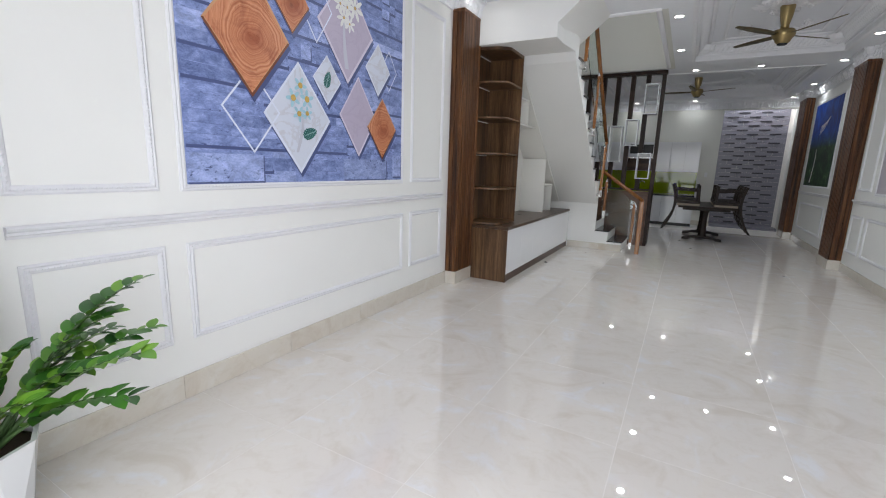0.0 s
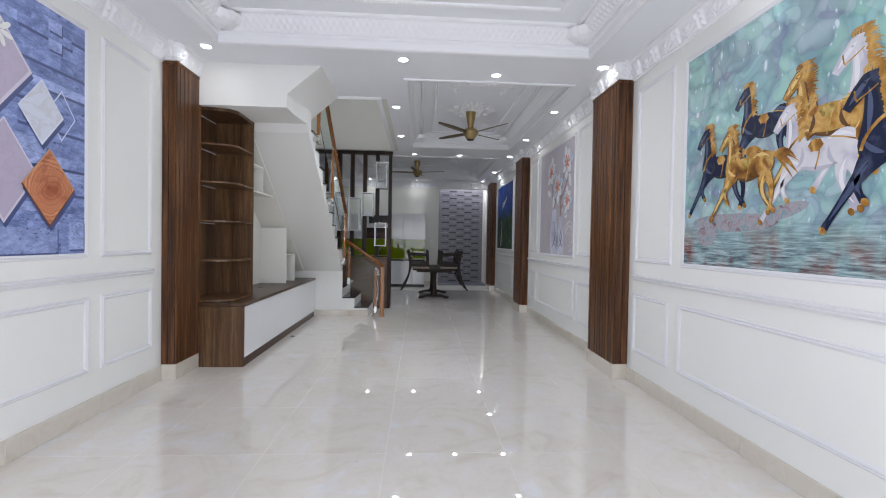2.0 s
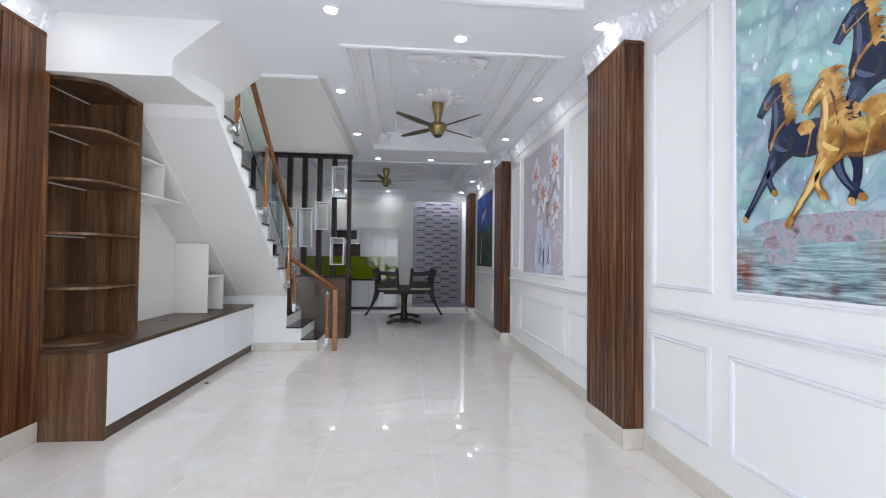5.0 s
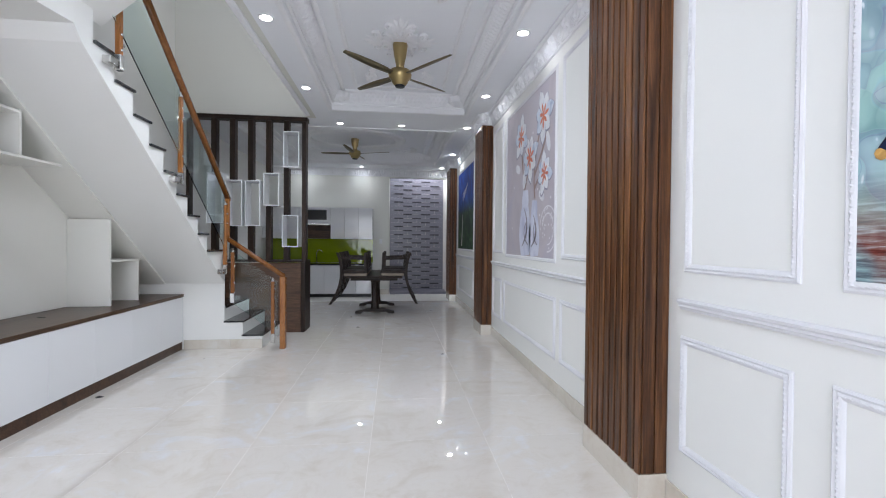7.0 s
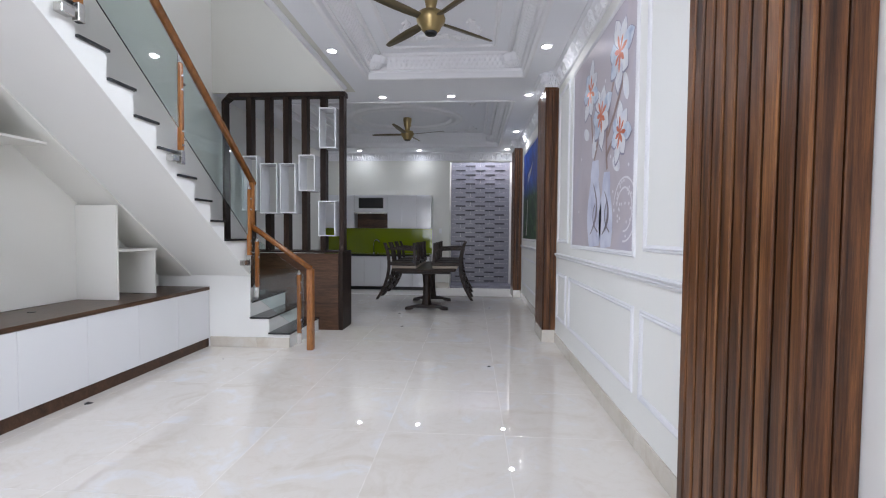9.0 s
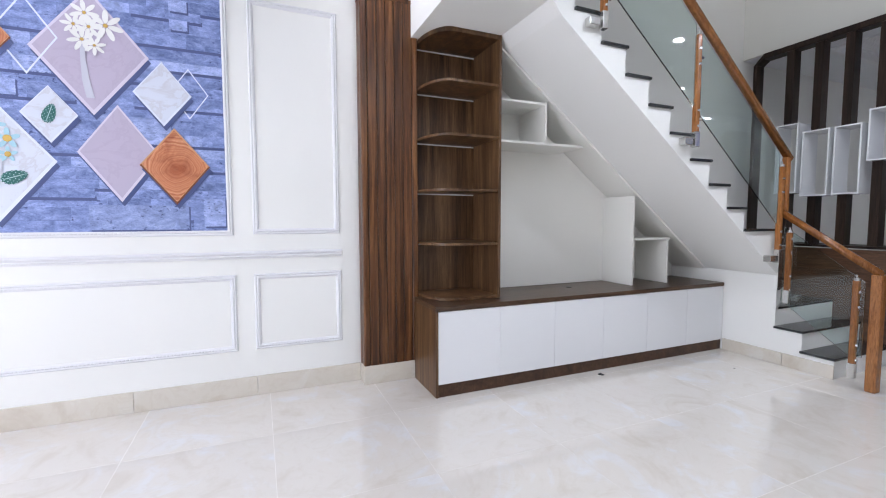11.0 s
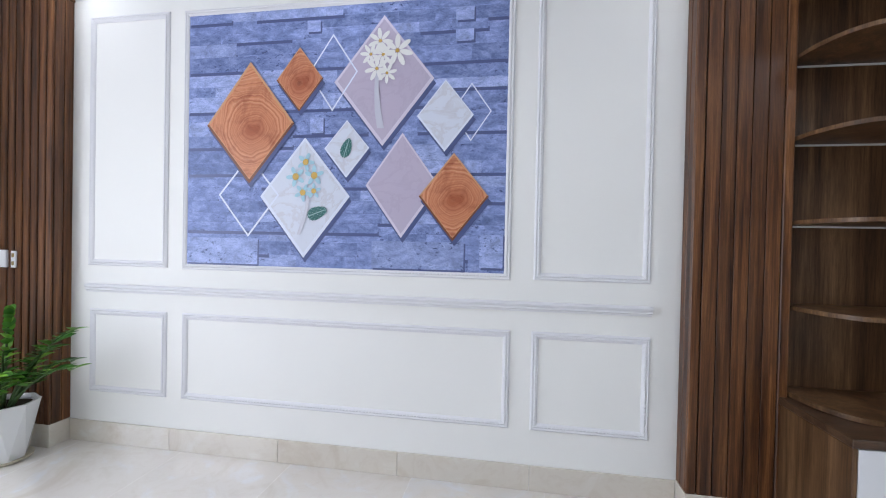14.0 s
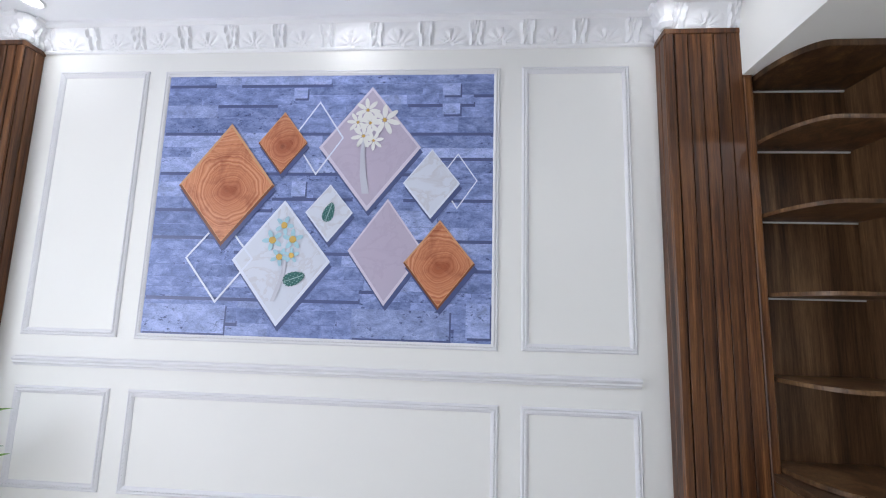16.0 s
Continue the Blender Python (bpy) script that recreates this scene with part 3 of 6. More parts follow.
def ring_wood(name):
    m = material(name, (0.5, 0.22, 0.10), 0.3, 0, 0.4)
    tc = node(m, "ShaderNodeTexCoord")
    info = node(m, "ShaderNodeObjectInfo")
    wob = node(m, "ShaderNodeTexNoise", Scale=3.2, Detail=3.0)
    wob.noise_dimensions = "4D"
    link(m, tc.outputs["Object"], wob.inputs["Vector"])
    link(m, info.outputs["Random"], wob.inputs["W"])
    warped = mix(m, 0.10, tc.outputs["Object"], wob.outputs["Color"], "LINEAR_LIGHT")
    far = node(m, "ShaderNodeVectorMath")
    far.operation = "LENGTH"
    link(m, warped, far.inputs[0])
    ring = node(m, "ShaderNodeTexNoise", Scale=75.0, Detail=3.0, Roughness=0.6)
    ring.noise_dimensions = "1D"
    link(m, far.outputs["Value"], ring.inputs["W"])
    a = ramp(m, ring.outputs["Fac"], [(0.30, (0.50, 0.170, 0.082)), (0.46, (0.62, 0.245, 0.125)), (0.60, (0.69, 0.31, 0.170)), (0.75, (0.72, 0.36, 0.21))])
    b = fbm(m, tc.outputs["Object"], 6, 8, 0.7, 0.5)
    a = mix(m, 0.85, a, ramp(m, b, [(0.34, (0.60, 0.42, 0.36)), (0.52, (1, 1, 1)), (0.70, (1.0, 0.98, 0.94))]), "MULTIPLY")
    a = mix(m, 0.9, a, ramp(m, far.outputs["Value"], [(0.0, (0.30, 0.17, 0.14)), (0.03, (0.62, 0.42, 0.36)), (0.10, (0.86, 0.76, 0.72)), (0.20, (1, 1, 1))]), "MULTIPLY")
    link(m, a, bsdf(m).inputs["Base Color"])
    return m


def printed(name, colour, vein, scale=3.0, rough=0.3):
    m = material(name, colour, rough, 0, 0.4)
    v = coords(m)
    n = fbm(m, v, scale, 6, 0.6, 2.0)
    link(m, ramp(m, n, [(0.44, colour), (0.505, vein), (0.53, colour)]), bsdf(m).inputs["Base Color"])
    return m


M["ring_wood"] = ring_wood("printed_ring_wood")
M["wood_edge"] = material("printed_wood_edge", (0.62, 0.34, 0.18), 0.3)
M["wood_edge_dark"] = material("printed_wood_dark_edge", (0.20, 0.065, 0.03), 0.3)
M["mauve"] = printed("printed_mauve", (0.50, 0.44, 0.56), (0.47, 0.41, 0.53))
M["mauve_edge"] = material("printed_mauve_edge", (0.66, 0.61, 0.72), 0.3)
M["marble_print"] = printed("printed_white_marble", (0.66, 0.70, 0.80), (0.59, 0.60, 0.67), 2.6)
M["pale_print"] = material("printed_pale_line", (0.72, 0.77, 0.90), 0.3)
M["shadow_blue"] = material("printed_dark_blue", (0.07, 0.095, 0.23), 0.3)
M["petal_white"] = material("printed_petal_white", (0.80, 0.80, 0.78), 0.3)
M["petal_aqua"] = material("printed_petal_aqua", (0.36, 0.60, 0.70), 0.4)
M["gold_print"] = material("printed_gold", (0.62, 0.40, 0.10), 0.3)
M["teal_print"] = material("printed_teal_leaf", (0.02, 0.13, 0.12), 0.3)
M["silver_print"] = material("printed_silver_stem", (0.55, 0.56, 0.64), 0.3)

art = mural("diamond_mural", XL, 1, 1.470, 3.593, 1.280, 2.940, M["blue_stone"], "blue stone wall mural with printed orange and white diamonds")


def art_part(name, bm, mat, at=None):
    """A printed shape of the mural, with its own centre for the grain."""
    if at is None:
        return part(name, bm, mat, art)
    c = Vector(at)
    off = ORIGIN[art.name]
    bmesh.ops.translate(bm, verts=bm.verts, vec=-c)
    ob = new(name, mesh_of(name, bm, mat))
    ob.parent = art
    ob.location = c - off
    ORIGIN[ob.name] = c
    return ob


XA = XL + 0.0065
DIAMONDS = [  # y, z, half width, up, down, face, edge, layer
    (2.827, 2.457, 0.322, 0.402, 0.407, "mauve", "mauve_edge", 1), (1.926, 2.205, 0.312, 0.408, 0.386, "ring_wood", "wood_edge", 3),
    (2.269, 2.484, 0.161, 0.207, 0.204, "ring_wood", "wood_edge", 2), (2.313, 1.736, 0.308, 0.377, 0.395, "marble_print", "pale_print", 1),
    (2.957, 1.806, 0.233, 0.324, 0.326, "mauve", "mauve_edge", 1), (3.280, 1.738, 0.214, 0.263, 0.272, "ring_wood", "wood_edge", 3),
    (3.220, 2.228, 0.175, 0.218, 0.219, "marble_print", "pale_print", 2), (2.595, 2.039, 0.149, 0.178, 0.186, "marble_print", "pale_print", 2)]
for y, z, hw, up, dn, face, edge, layer in DIAMONDS:
    x = XA + 0.0010 + 0.0020 * layer
    art_part("cast_shade_print", diamond(bmesh.new(), x - 0.0006, y + 0.012, z - 0.030, hw, up, dn), M["shadow_blue"])
    art_part("diamond_edge", diamond(bmesh.new(), x, y, z, hw, up, dn), M[edge])
    if face == "ring_wood":
        bm = bmesh.new()
        bm.faces.new([bm.verts.new((x + 0.0002, y + a, z + b)) for a, b in ((-hw, 0), (0, -dn), (hw, 0), (hw * 0.95, 0.004), (0, -dn * 0.93), (-hw * 0.95, 0.004))])
        art_part("dark_edge", bm, M["wood_edge_dark"])
    dx = 0.06 if face == "ring_wood" else 0
    art_part("diamond", diamond(bmesh.new(), x + 0.0005, y, z + 0.004, hw * 0.93, up * 0.93, dn * 0.93), M[face], (x, y + dx * hw, z - 0.09 * up))
for y, z, hw, up, dn in ((2.494, 2.519, 0.166, 0.245, 0.245), (1.922, 1.744, 0.218, 0.260, 0.275), (3.379, 2.247, 0.122, 0.174, 0.178)):
    art_part("diamond_outline", diamond_ring(bmesh.new(), XA + 0.0040, y, z, hw, up, dn, 0.93), M["pale_print"])


def blob(bm, x, y, z, ry, rz, turn=0.0, n=14):
    vs = []
    for k in range(n):
        a = 2 * math.pi * k / n
        p, q = ry * math.cos(a), rz * math.sin(a)
        vs.append(bm.verts.new((x, y + p * math.cos(turn) - q * math.sin(turn), z + p * math.sin(turn) + q * math.cos(turn))))
    bm.faces.new(vs)
    return bm


def flower(x, y, z, r, petals, mat, heart):
    bm = bmesh.new()
    for k in range(petals):
        a = 2 * math.pi * k / petals + y * 7
        blob(bm, x + 0.00004 * k, y + math.cos(a) * r * 0.58, z + math.sin(a) * r * 0.58, r * 0.44, r * (0.17 if petals > 5 else 0.21), a)
    art_part("flower", bm, M[mat])
    art_part("flower_heart", blob(bmesh.new(), x + 0.0009, y, z, r * (0.13 if petals > 5 else 0.34), r * (0.13 if petals > 5 else 0.34)), M[heart])


def stroke(bm, x, pts, w):
    prev = None
    for i, (y, z) in enumerate(pts):
        w0 = w if isinstance(w, (int, float)) else w[i]
        a, b = bm.verts.new((x, y - w0, z)), bm.verts.new((x, y + w0, z))
        if prev:
            bm.faces.new((prev[0], prev[1], b, a))
        prev = (a, b)
    return bm


XFL = XA + 0.0078
for y, z, r in ((2.805, 2.70, 0.08), (2.745, 2.62, 0.07), (2.825, 2.615, 0.075), (2.915, 2.635, 0.10), (2.785, 2.53, 0.08), (2.85, 2.50, 0.065)):
    flower(XFL + (y - 2.7) * 0.002, y, z, r, 7, "petal_white", "gold_print")
art_part("stem", stroke(bmesh.new(), XFL - 0.0004, [(2.785, 2.52), (2.785, 2.40), (2.795, 2.27), (2.815, 2.16)], [0.012, 0.014, 0.02, 0.022]), M["silver_print"])
for y, z, r in ((2.322, 1.955, 0.060), (2.255, 1.862, 0.066), (2.382, 1.868, 0.066), (2.305, 1.760, 0.058), (2.380, 1.770, 0.050)):
    flower(XFL + (y - 2.2) * 0.002, y, z, r, 5, "petal_aqua", "gold_print")
art_part("stem", stroke(bmesh.new(), XFL - 0.0004, [(2.345, 1.76), (2.335, 1.66), (2.31, 1.57), (2.28, 1.49)], [0.009, 0.012, 0.014, 0.012]), M["silver_print"])


def jewel_leaf(y, z, length, width, turn):
    """A dark leaf with a toothed rim and rows of pale studs."""
    bm, c, q = bmesh.new(), math.cos(turn), math.sin(turn)

    def at(a, b):
        return (y + a * c - b * q, z + a * q + b * c)
    rim = []
    for i in range(36):
        a = 2 * math.pi * i / 36
        k = 1.0 if i % 2 else 0.90
        rim.append(bm.verts.new((XFL, *at(length * math.cos(a) * k, width * math.sin(a) * k * (1 - 0.25 * math.cos(a))))))
    bm.faces.new(rim)
    art_part("leaf_print", bm, M["teal_print"])
    bm = bmesh.new()
    for i in range(9):
        t = -0.8 + 0.2 * i
        half = math.sqrt(max(0.0, 1 - t * t)) * width
        for k in range(-3, 4):
            if (i + k) % 2:
                blob(bm, XFL + 0.0003, *at(length * t, half * k / 3.6), length * 0.045, length * 0.045, 0, 6)
    blob(bm, XFL + 0.0004, *at(0, 0), length, 0.0025, turn, 8)
    art_part("leaf_studs", bm, M["leaf_stud"])


M["leaf_stud"] = material("printed_pale_stud", (0.40, 0.58, 0.60), 0.3)
jewel_leaf(2.405, 1.631, 0.072, 0.042, 0.35)
jewel_leaf(2.595, 2.041, 0.066, 0.036, 1.25)
# rows of printed stone strips, some standing proud with a dark lower edge
rng = random.Random(4)
z = 1.281
row = 0
while z < 2.93:
    h = min(rng.choice((0.062, 0.075, 0.088, 0.10)), 2.939 - z)
    y = 1.471
    while y < 3.58:
        w = min(rng.uniform(0.16, 0.62), 3.592 - y)
        if 3.592 - y - w < 0.08:
            w = 3.592 - y
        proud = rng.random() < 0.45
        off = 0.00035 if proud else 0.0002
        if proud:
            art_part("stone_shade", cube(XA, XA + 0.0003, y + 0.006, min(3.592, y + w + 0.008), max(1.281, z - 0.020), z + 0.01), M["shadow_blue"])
        lo = 0.0 if proud else 0.003
        art_part("stone_strip", cube(XA, XA + off + 0.00002 * (row % 3), y + 0.0006, y + w - 0.0012, z + lo, z + h - 0.0012), M["stone_pale" if rng.random() < 0.20 else "blue_stone"], (XL, y + w / 2, z + 0.37 * row))
        y += w
    z += h
    row += 1
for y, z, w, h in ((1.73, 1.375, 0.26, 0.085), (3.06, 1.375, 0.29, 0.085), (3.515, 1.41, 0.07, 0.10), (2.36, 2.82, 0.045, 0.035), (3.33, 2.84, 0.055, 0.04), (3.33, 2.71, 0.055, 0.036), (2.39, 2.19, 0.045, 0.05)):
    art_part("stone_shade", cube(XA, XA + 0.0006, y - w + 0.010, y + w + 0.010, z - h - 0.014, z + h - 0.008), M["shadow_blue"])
    art_part("stone_block", cube(XA, XA + 0.0008, y - w, y + w, z - h, z + h), M["stone_pale"], (XL, y, z + 0.3 * y))


# ---- staircase
def tread_y(k):
    return 7.99 - 0.237 * (k - 7)


def tread_z(k):
    return 0.178 * k if k <= 6 else 1.270 + 0.193 * (k - 7)


SX, PY, SY1 = -1.38, 8.26, 9.20


def soffit(y):
    return 2.80 - (y - 5.655) * 0.755


stair = thing("staircase", (-1.6, 8.2, 0), "white staircase with black granite treads and glass balustrade", "staircase")
pts = [(5.656, 2.837), (5.73, soffit(5.73)), (PY, soffit(PY)), (PY, tread_z(7) - 0.025)]
for k in range(7, 16):
    pts.append((tread_y(k) - 0.015, tread_z(k) - 0.022))
    pts.append((tread_y(k + 1) - 0.015, tread_z(k) - 0.022))
pts[4] = (PY, tread_z(7) - 0.022)
del pts[3]
pts = [p for p in pts if p[0] > 5.657 or p[1] < 2.85]
pts.append((tread_y(16) - 0.015, 3.297))
pts.append((5.656, 3.297))
part("flight", prism(pts, "x", XL + 0.003, SX), M["wall"], stair)
for k in range(7, 16):
    y1 = tread_y(k) if k > 7 else PY + 0.005
    part("tread", cube(XL + 0.004, SX + 0.022, tread_y(k + 1) - 0.015, y1, tread_z(k) - 0.022, tread_z(k), 0.004), M["granite"], stair)


def wedge(a0, a1, grow=0.0):
    """The part of the turning landing between two directions from the inner corner."""
    px, py, x0, y1 = SX + 0.004, PY, XL + 0.003, SY1 - 0.004
    out = [(px + grow, py - 0.0)]

    def edge(a):
        c, s = math.cos(radians(a)), math.sin(radians(a))
        t = min((x0 - px) / c if c < -1e-6 else 1e9, (y1 - py) / s if s > 1e-6 else 1e9)
        return (px + c * t, py + s * t)
    out.append(edge(a0))
    corner = math.degrees(math.atan2(y1 - py, x0 - px))
    if a0 < corner < a1:
        out.append((x0, y1))
    out.append(edge(a1))
    return out


for k in range(3, 7):
    a0 = 90 + 22.5 * (k - 3)
    part("winder", prism(wedge(a0, 179.99), "z", tread_z(k) - 0.178, tread_z(k) - 0.022), M["wall"], stair)
    part("tread", prism(wedge(max(90, a0 - 1.2), a0 + 24 if k < 6 else 179.99, 0.015), "z", tread_z(k) - 0.021, tread_z(k), None, 0.003), M["granite"], stair)
part("plinth", cube(XL + 0.003, SX, PY, SY1 - 0.004, 0, tread_z(3) - 0.18), M["wall"], stair)
for k, x in ((1, -0.894), (2, -1.136)):
    part("step", cube(SX, x - 0.015, PY, SY1 - 0.004, tread_z(k) - 0.178, tread_z(k) - 0.022), M["wall"], stair)
    part("tread", cube(SX if k == 2 else -1.16, x, PY - 0.03, SY1 - 0.005, tread_z(k) - 0.021, tread_z(k), 0.004), M["granite"], stair)

bm = prism([(XL + 0.003, 0), (-0.909, 0), (-0.909, 0.156), (-1.151, 0.156), (-1.151, 0.334), (SX + 0.004, 0.334), (SX + 0.004, soffit(PY) - 0.004), (XL + 0.003, soffit(PY) - 0.004)], "y", PY - 0.012, PY - 0.001)
part("side_wall", bm, M["wall"], stair)

# landing block over the corner shelf, with its chamfered side
bm = prism([(-2.353, 2.838), (-1.43, 2.838), (-1.43, 2.985), (-1.066, ZC - 0.001), (-2.353, ZC - 0.001)], "y", 4.99, 5.05)
prism([(XL + 0.002, 2.838), (-1.43, 2.838), (-1.43, 2.985), (-1.066, ZC - 0.001), (XL + 0.002, ZC - 0.001)], "y", 5.05, 5.655, bm)
prism([(-1.43, 2.985), (-1.066, ZC - 0.001), (-1.43, ZC - 0.001)], "y", 5.656, 6.01, bm)
prism([(-1.45, 5.25), (-1.431, 5.25), (-1.379, 5.657), (-1.45, 5.657)], "z", 2.8385, 3.03, bm)
structure("landing_beam", bm, M["wall"], "white plastered landing block with a chamfered edge", "beam")

# balustrade
RAIL_X = SX + 0.045


def post(p, top, size=0.042):
    bm = bmesh.new()
    x, y, z = p
    box(bm, x - size / 2, x + size / 2, y - size / 2, y + size / 2, z, top, 0.006)
    ob = part("post", bm, M["rail_wood"], stair, "orange wooden post with steel fittings")
    part("foot", cube(x - size / 2 - 0.004, x + size / 2 + 0.004, y - size / 2 - 0.004, y + size / 2 + 0.004, z - 0.10, z + 0.02, 0.004), M["steel"], ob)
    part("pin", lathe(bmesh.new(), [(0.009, 0), (0.009, 0.05)], (x, y, top - 0.005), n=10), M["steel"], ob)
    part("collar", lathe(bmesh.new(), [(0.019, 0), (0.021, 0.01), (0.019, 0.03)], (x, y, top - 0.01), n=14), M["steel"], ob)
    for h in (0.16, 0.78):
        zz = z + (top - z) * h
        part("clip", lathe(bmesh.new(), [(0.014, -0.03), (0.014, 0.03)], (x, y + 0.028, zz), "y", 10), M["steel"], ob)
        for dz in (-0.06, 0.06):
            part("stud", lathe(bmesh.new(), [(0.012, 0), (0.010, 0.008)], (x + size / 2, y, zz + dz), "x", 10), M["steel"], ob)
    return ob


def bracket(x, y, z, dy):
    bm = cube(x - 0.012, x + 0.05, y - 0.05 * (dy > 0) - 0.02, y + 0.05 * (dy < 0) + 0.02, z - 0.028, z + 0.028, 0.004)
    part("bracket", bm, M["steel"], stair)


for y, zb, zt in ((6.06, 2.78, 3.50), (7.02, 2.03, 2.80), (8.16, 1.06, 1.83)):
    post((RAIL_X, y, zb), zt)
    bracket(SX + 0.012, y - 0.06, zb - 0.06, 1)
for x, zb, zt in ((-1.245, 0.70, 1.24), (-0.757, 0.18, 0.87)):
    post((x, 8.165, zb), zt)
bm = cube(-1.22, -1.165, 8.17, PY - 0.012, 0.63, 0.685, 0.004)
part("bracket", bm, M["steel"], stair)


def rail_bar(p, q, w=0.062, d=0.052):
    bm = bar(bmesh.new(), p, q, w, d)
    bmesh.ops.bevel(bm, geom=list(bm.edges), offset=0.012, segments=2, affect="EDGES")
    return part("handrail", bm, M["rail_wood"], stair, "varnished orange wooden handrail", True)


rail_bar((RAIL_X, 8.275, 1.895), (RAIL_X, 5.85, 3.905))
part("handrail_riser", cube(RAIL_X - 0.026, RAIL_X + 0.026, 8.20, 8.252, 1.37, 1.915, 0.008), M["rail_wood"], stair)
rail_bar((RAIL_X - 0.01, 8.20, 1.425), (-0.618, 8.20, 0.925), 0.055, 0.055)
part("newel", cube(-0.675, -0.605, 8.165, 8.24, 0.0, 0.925, 0.006), M["rail_wood"], stair, "square orange wooden newel post")


def glass_pane(pts, axis, a, b):
    ob = part("glass_pane", prism(pts, axis, a, b), M["glass"], stair, "clear greenish glass panel")
    ob.visible_shadow = False
    return ob


SL = (3.905 - 1.895) / (5.85 - 8.275)


def rail_z(y):
    return 1.895 + (y - 8.275) * SL


def low_z(y):
    return 1.33 + (y - 8.1) * -0.82


for y0, y1 in ((5.92, 6.99), (7.06, 8.12)):
    glass_pane([(y0, low_z(y0)), (y1, low_z(y1)), (y1, rail_z(y1) - 0.09), (y0, rail_z(y0) - 0.09)], "x", RAIL_X - 0.005, RAIL_X + 0.005)
glass_pane([(-1.29, 0.62), (-0.79, 0.26), (-0.70, 0.26), (-0.70, 0.86), (-1.29, 1.29)], "y", 8.160, 8.170)


# ---- skirting tiles in lengths
def skirting(wall, x, sign, y0, y1, h=0.150):
    n = max(1, round((y1 - y0) / 0.8))
    step = (y1 - y0) / n
    for i in range(n):
        part("skirting_tile", cube(min(x, x + sign * 0.012), max(x, x + sign * 0.012), y0 + step * i + 0.001, y0 + step * (i + 1) - 0.001, 0, h, 0.002), M["skirt"], wall)


skirting(wall_left, XL, 1, 0.55, 4.57)
skirting(wall_right, XR, -1, 0.565, 4.60, 0.13)
skirting(wall_right, XR, -1, 5.275, 8.795, 0.13)
skirting(wall_right, XR, -1, 9.40, 12.545, 0.13)
skirting(wall_right, XR, -1, 13.205, 13.99, 0.13)
for x0, x1 in ((-2.35, -1.67), (1.67, 2.08)):
    part("skirting_tile", cube(x0, x1, YF, YF + 0.012, 0, 0.15, 0.002), M["skirt"], wall_front)
part("skirting_tile", cube(-1.86, -1.30, PY - 0.024, PY - 0.012, 0, 0.118, 0.002), M["skirt"], stair)
part("skirting_tile", cube(-1.298, -0.905, PY - 0.024, PY - 0.012, 0, 0.118, 0.002), M["skirt"], stair)
part("skirting_tile", cube(0.20, 0.638, YB - 0.012, YB, 0, 0.13, 0.002), M["skirt"], wall_back)


# ---- low media cabinet, corner shelf and white niche under the stairs
CX = -1.87
cab = thing("media_cabinet", (-2.15, 6.7, 0), "long low walnut media cabinet with glossy white doors", "cabinet")
part("body", cube(XL + 0.004, CX - 0.02, 5.03, 8.235, 0.10, 0.655), M["shelf_wood"], cab)
part("plinth", cube(XL + 0.004, CX - 0.012, 5.03, 8.24, 0.0, 0.097), M["panel_wood"], cab, "brown wooden plinth")
part("end_panel", cube(XL + 0.004, CX - 0.001, 5.01, 5.029, 0.0, 0.664, 0.002), M["shelf_wood"], cab)
part("top", cube(XL + 0.004, CX + 0.006, 5.005, 8.245, 0.666, 0.702, 0.003), M["top_wood"], cab, "walnut cabinet top")
n = 6
for i in range(n):
    w = (8.24 - 5.03) / n
    part("door", cube(CX - 0.019, CX, 5.031 + w * i, 5.031 + w * (i + 1) - 0.0012, 0.102, 0.662, 0.0015), M["laminate"], cab, "glossy white door")
for y in (6.55, 7.62):
    part("cable_hole", lathe(bmesh.new(), [(0.028, 0), (0.026, 0.004)], (-2.25, y, 0.7025), n=16), M["black"], cab)

shelf = thing("corner_shelf", (-2.25, 5.35, 0.705), "tall open walnut corner shelf with rounded boards", "shelf")
part("back_panel", cube(XL + 0.004, XL + 0.022, 5.055, 5.628, 0.705, 2.835), M["shelf_wood"], shelf)
part("side_panel", cube(XL + 0.004, -2.02, 5.630, 5.652, 0.705, 2.836, 0.002), M["shelf_wood"], shelf)


def rounded_board(z, t, y0=5.055, y1=5.628):
    pts = [(XL + 0.024, y0), (-2.37, y0)]
    for i in range(0, 13):
        a = math.pi / 2 * i / 12
        pts.append((-2.37 + 0.345 * math.sin(a), y0 + 0.17 * (1 - math.cos(a))))
    pts += [(-2.025, y1), (XL + 0.024, y1)]
    return prism(pts, "z", z, z + t)


for z, t in ((0.706, 0.022), (1.150, 0.020), (1.585, 0.020), (2.015, 0.020), (2.430, 0.020), (2.803, 0.033)):
    part("board", rounded_board(z, t), M["shelf_wood"], shelf)
    if z > 0.75:
        part("edge_strip", cube(XL + 0.023, XL + 0.032, 5.06, 5.625, z - 0.010, z - 0.001), M["white_plastic"], shelf, "pale edge strip")

niche = thing("niche_shelves", (-2.3, 6.9, 0.705), "white built-in shelves below the sloping stairs", "shelf")
NX0, NX1 = XL + 0.004, -2.08


def under(y):
    return soffit(y) - 0.006


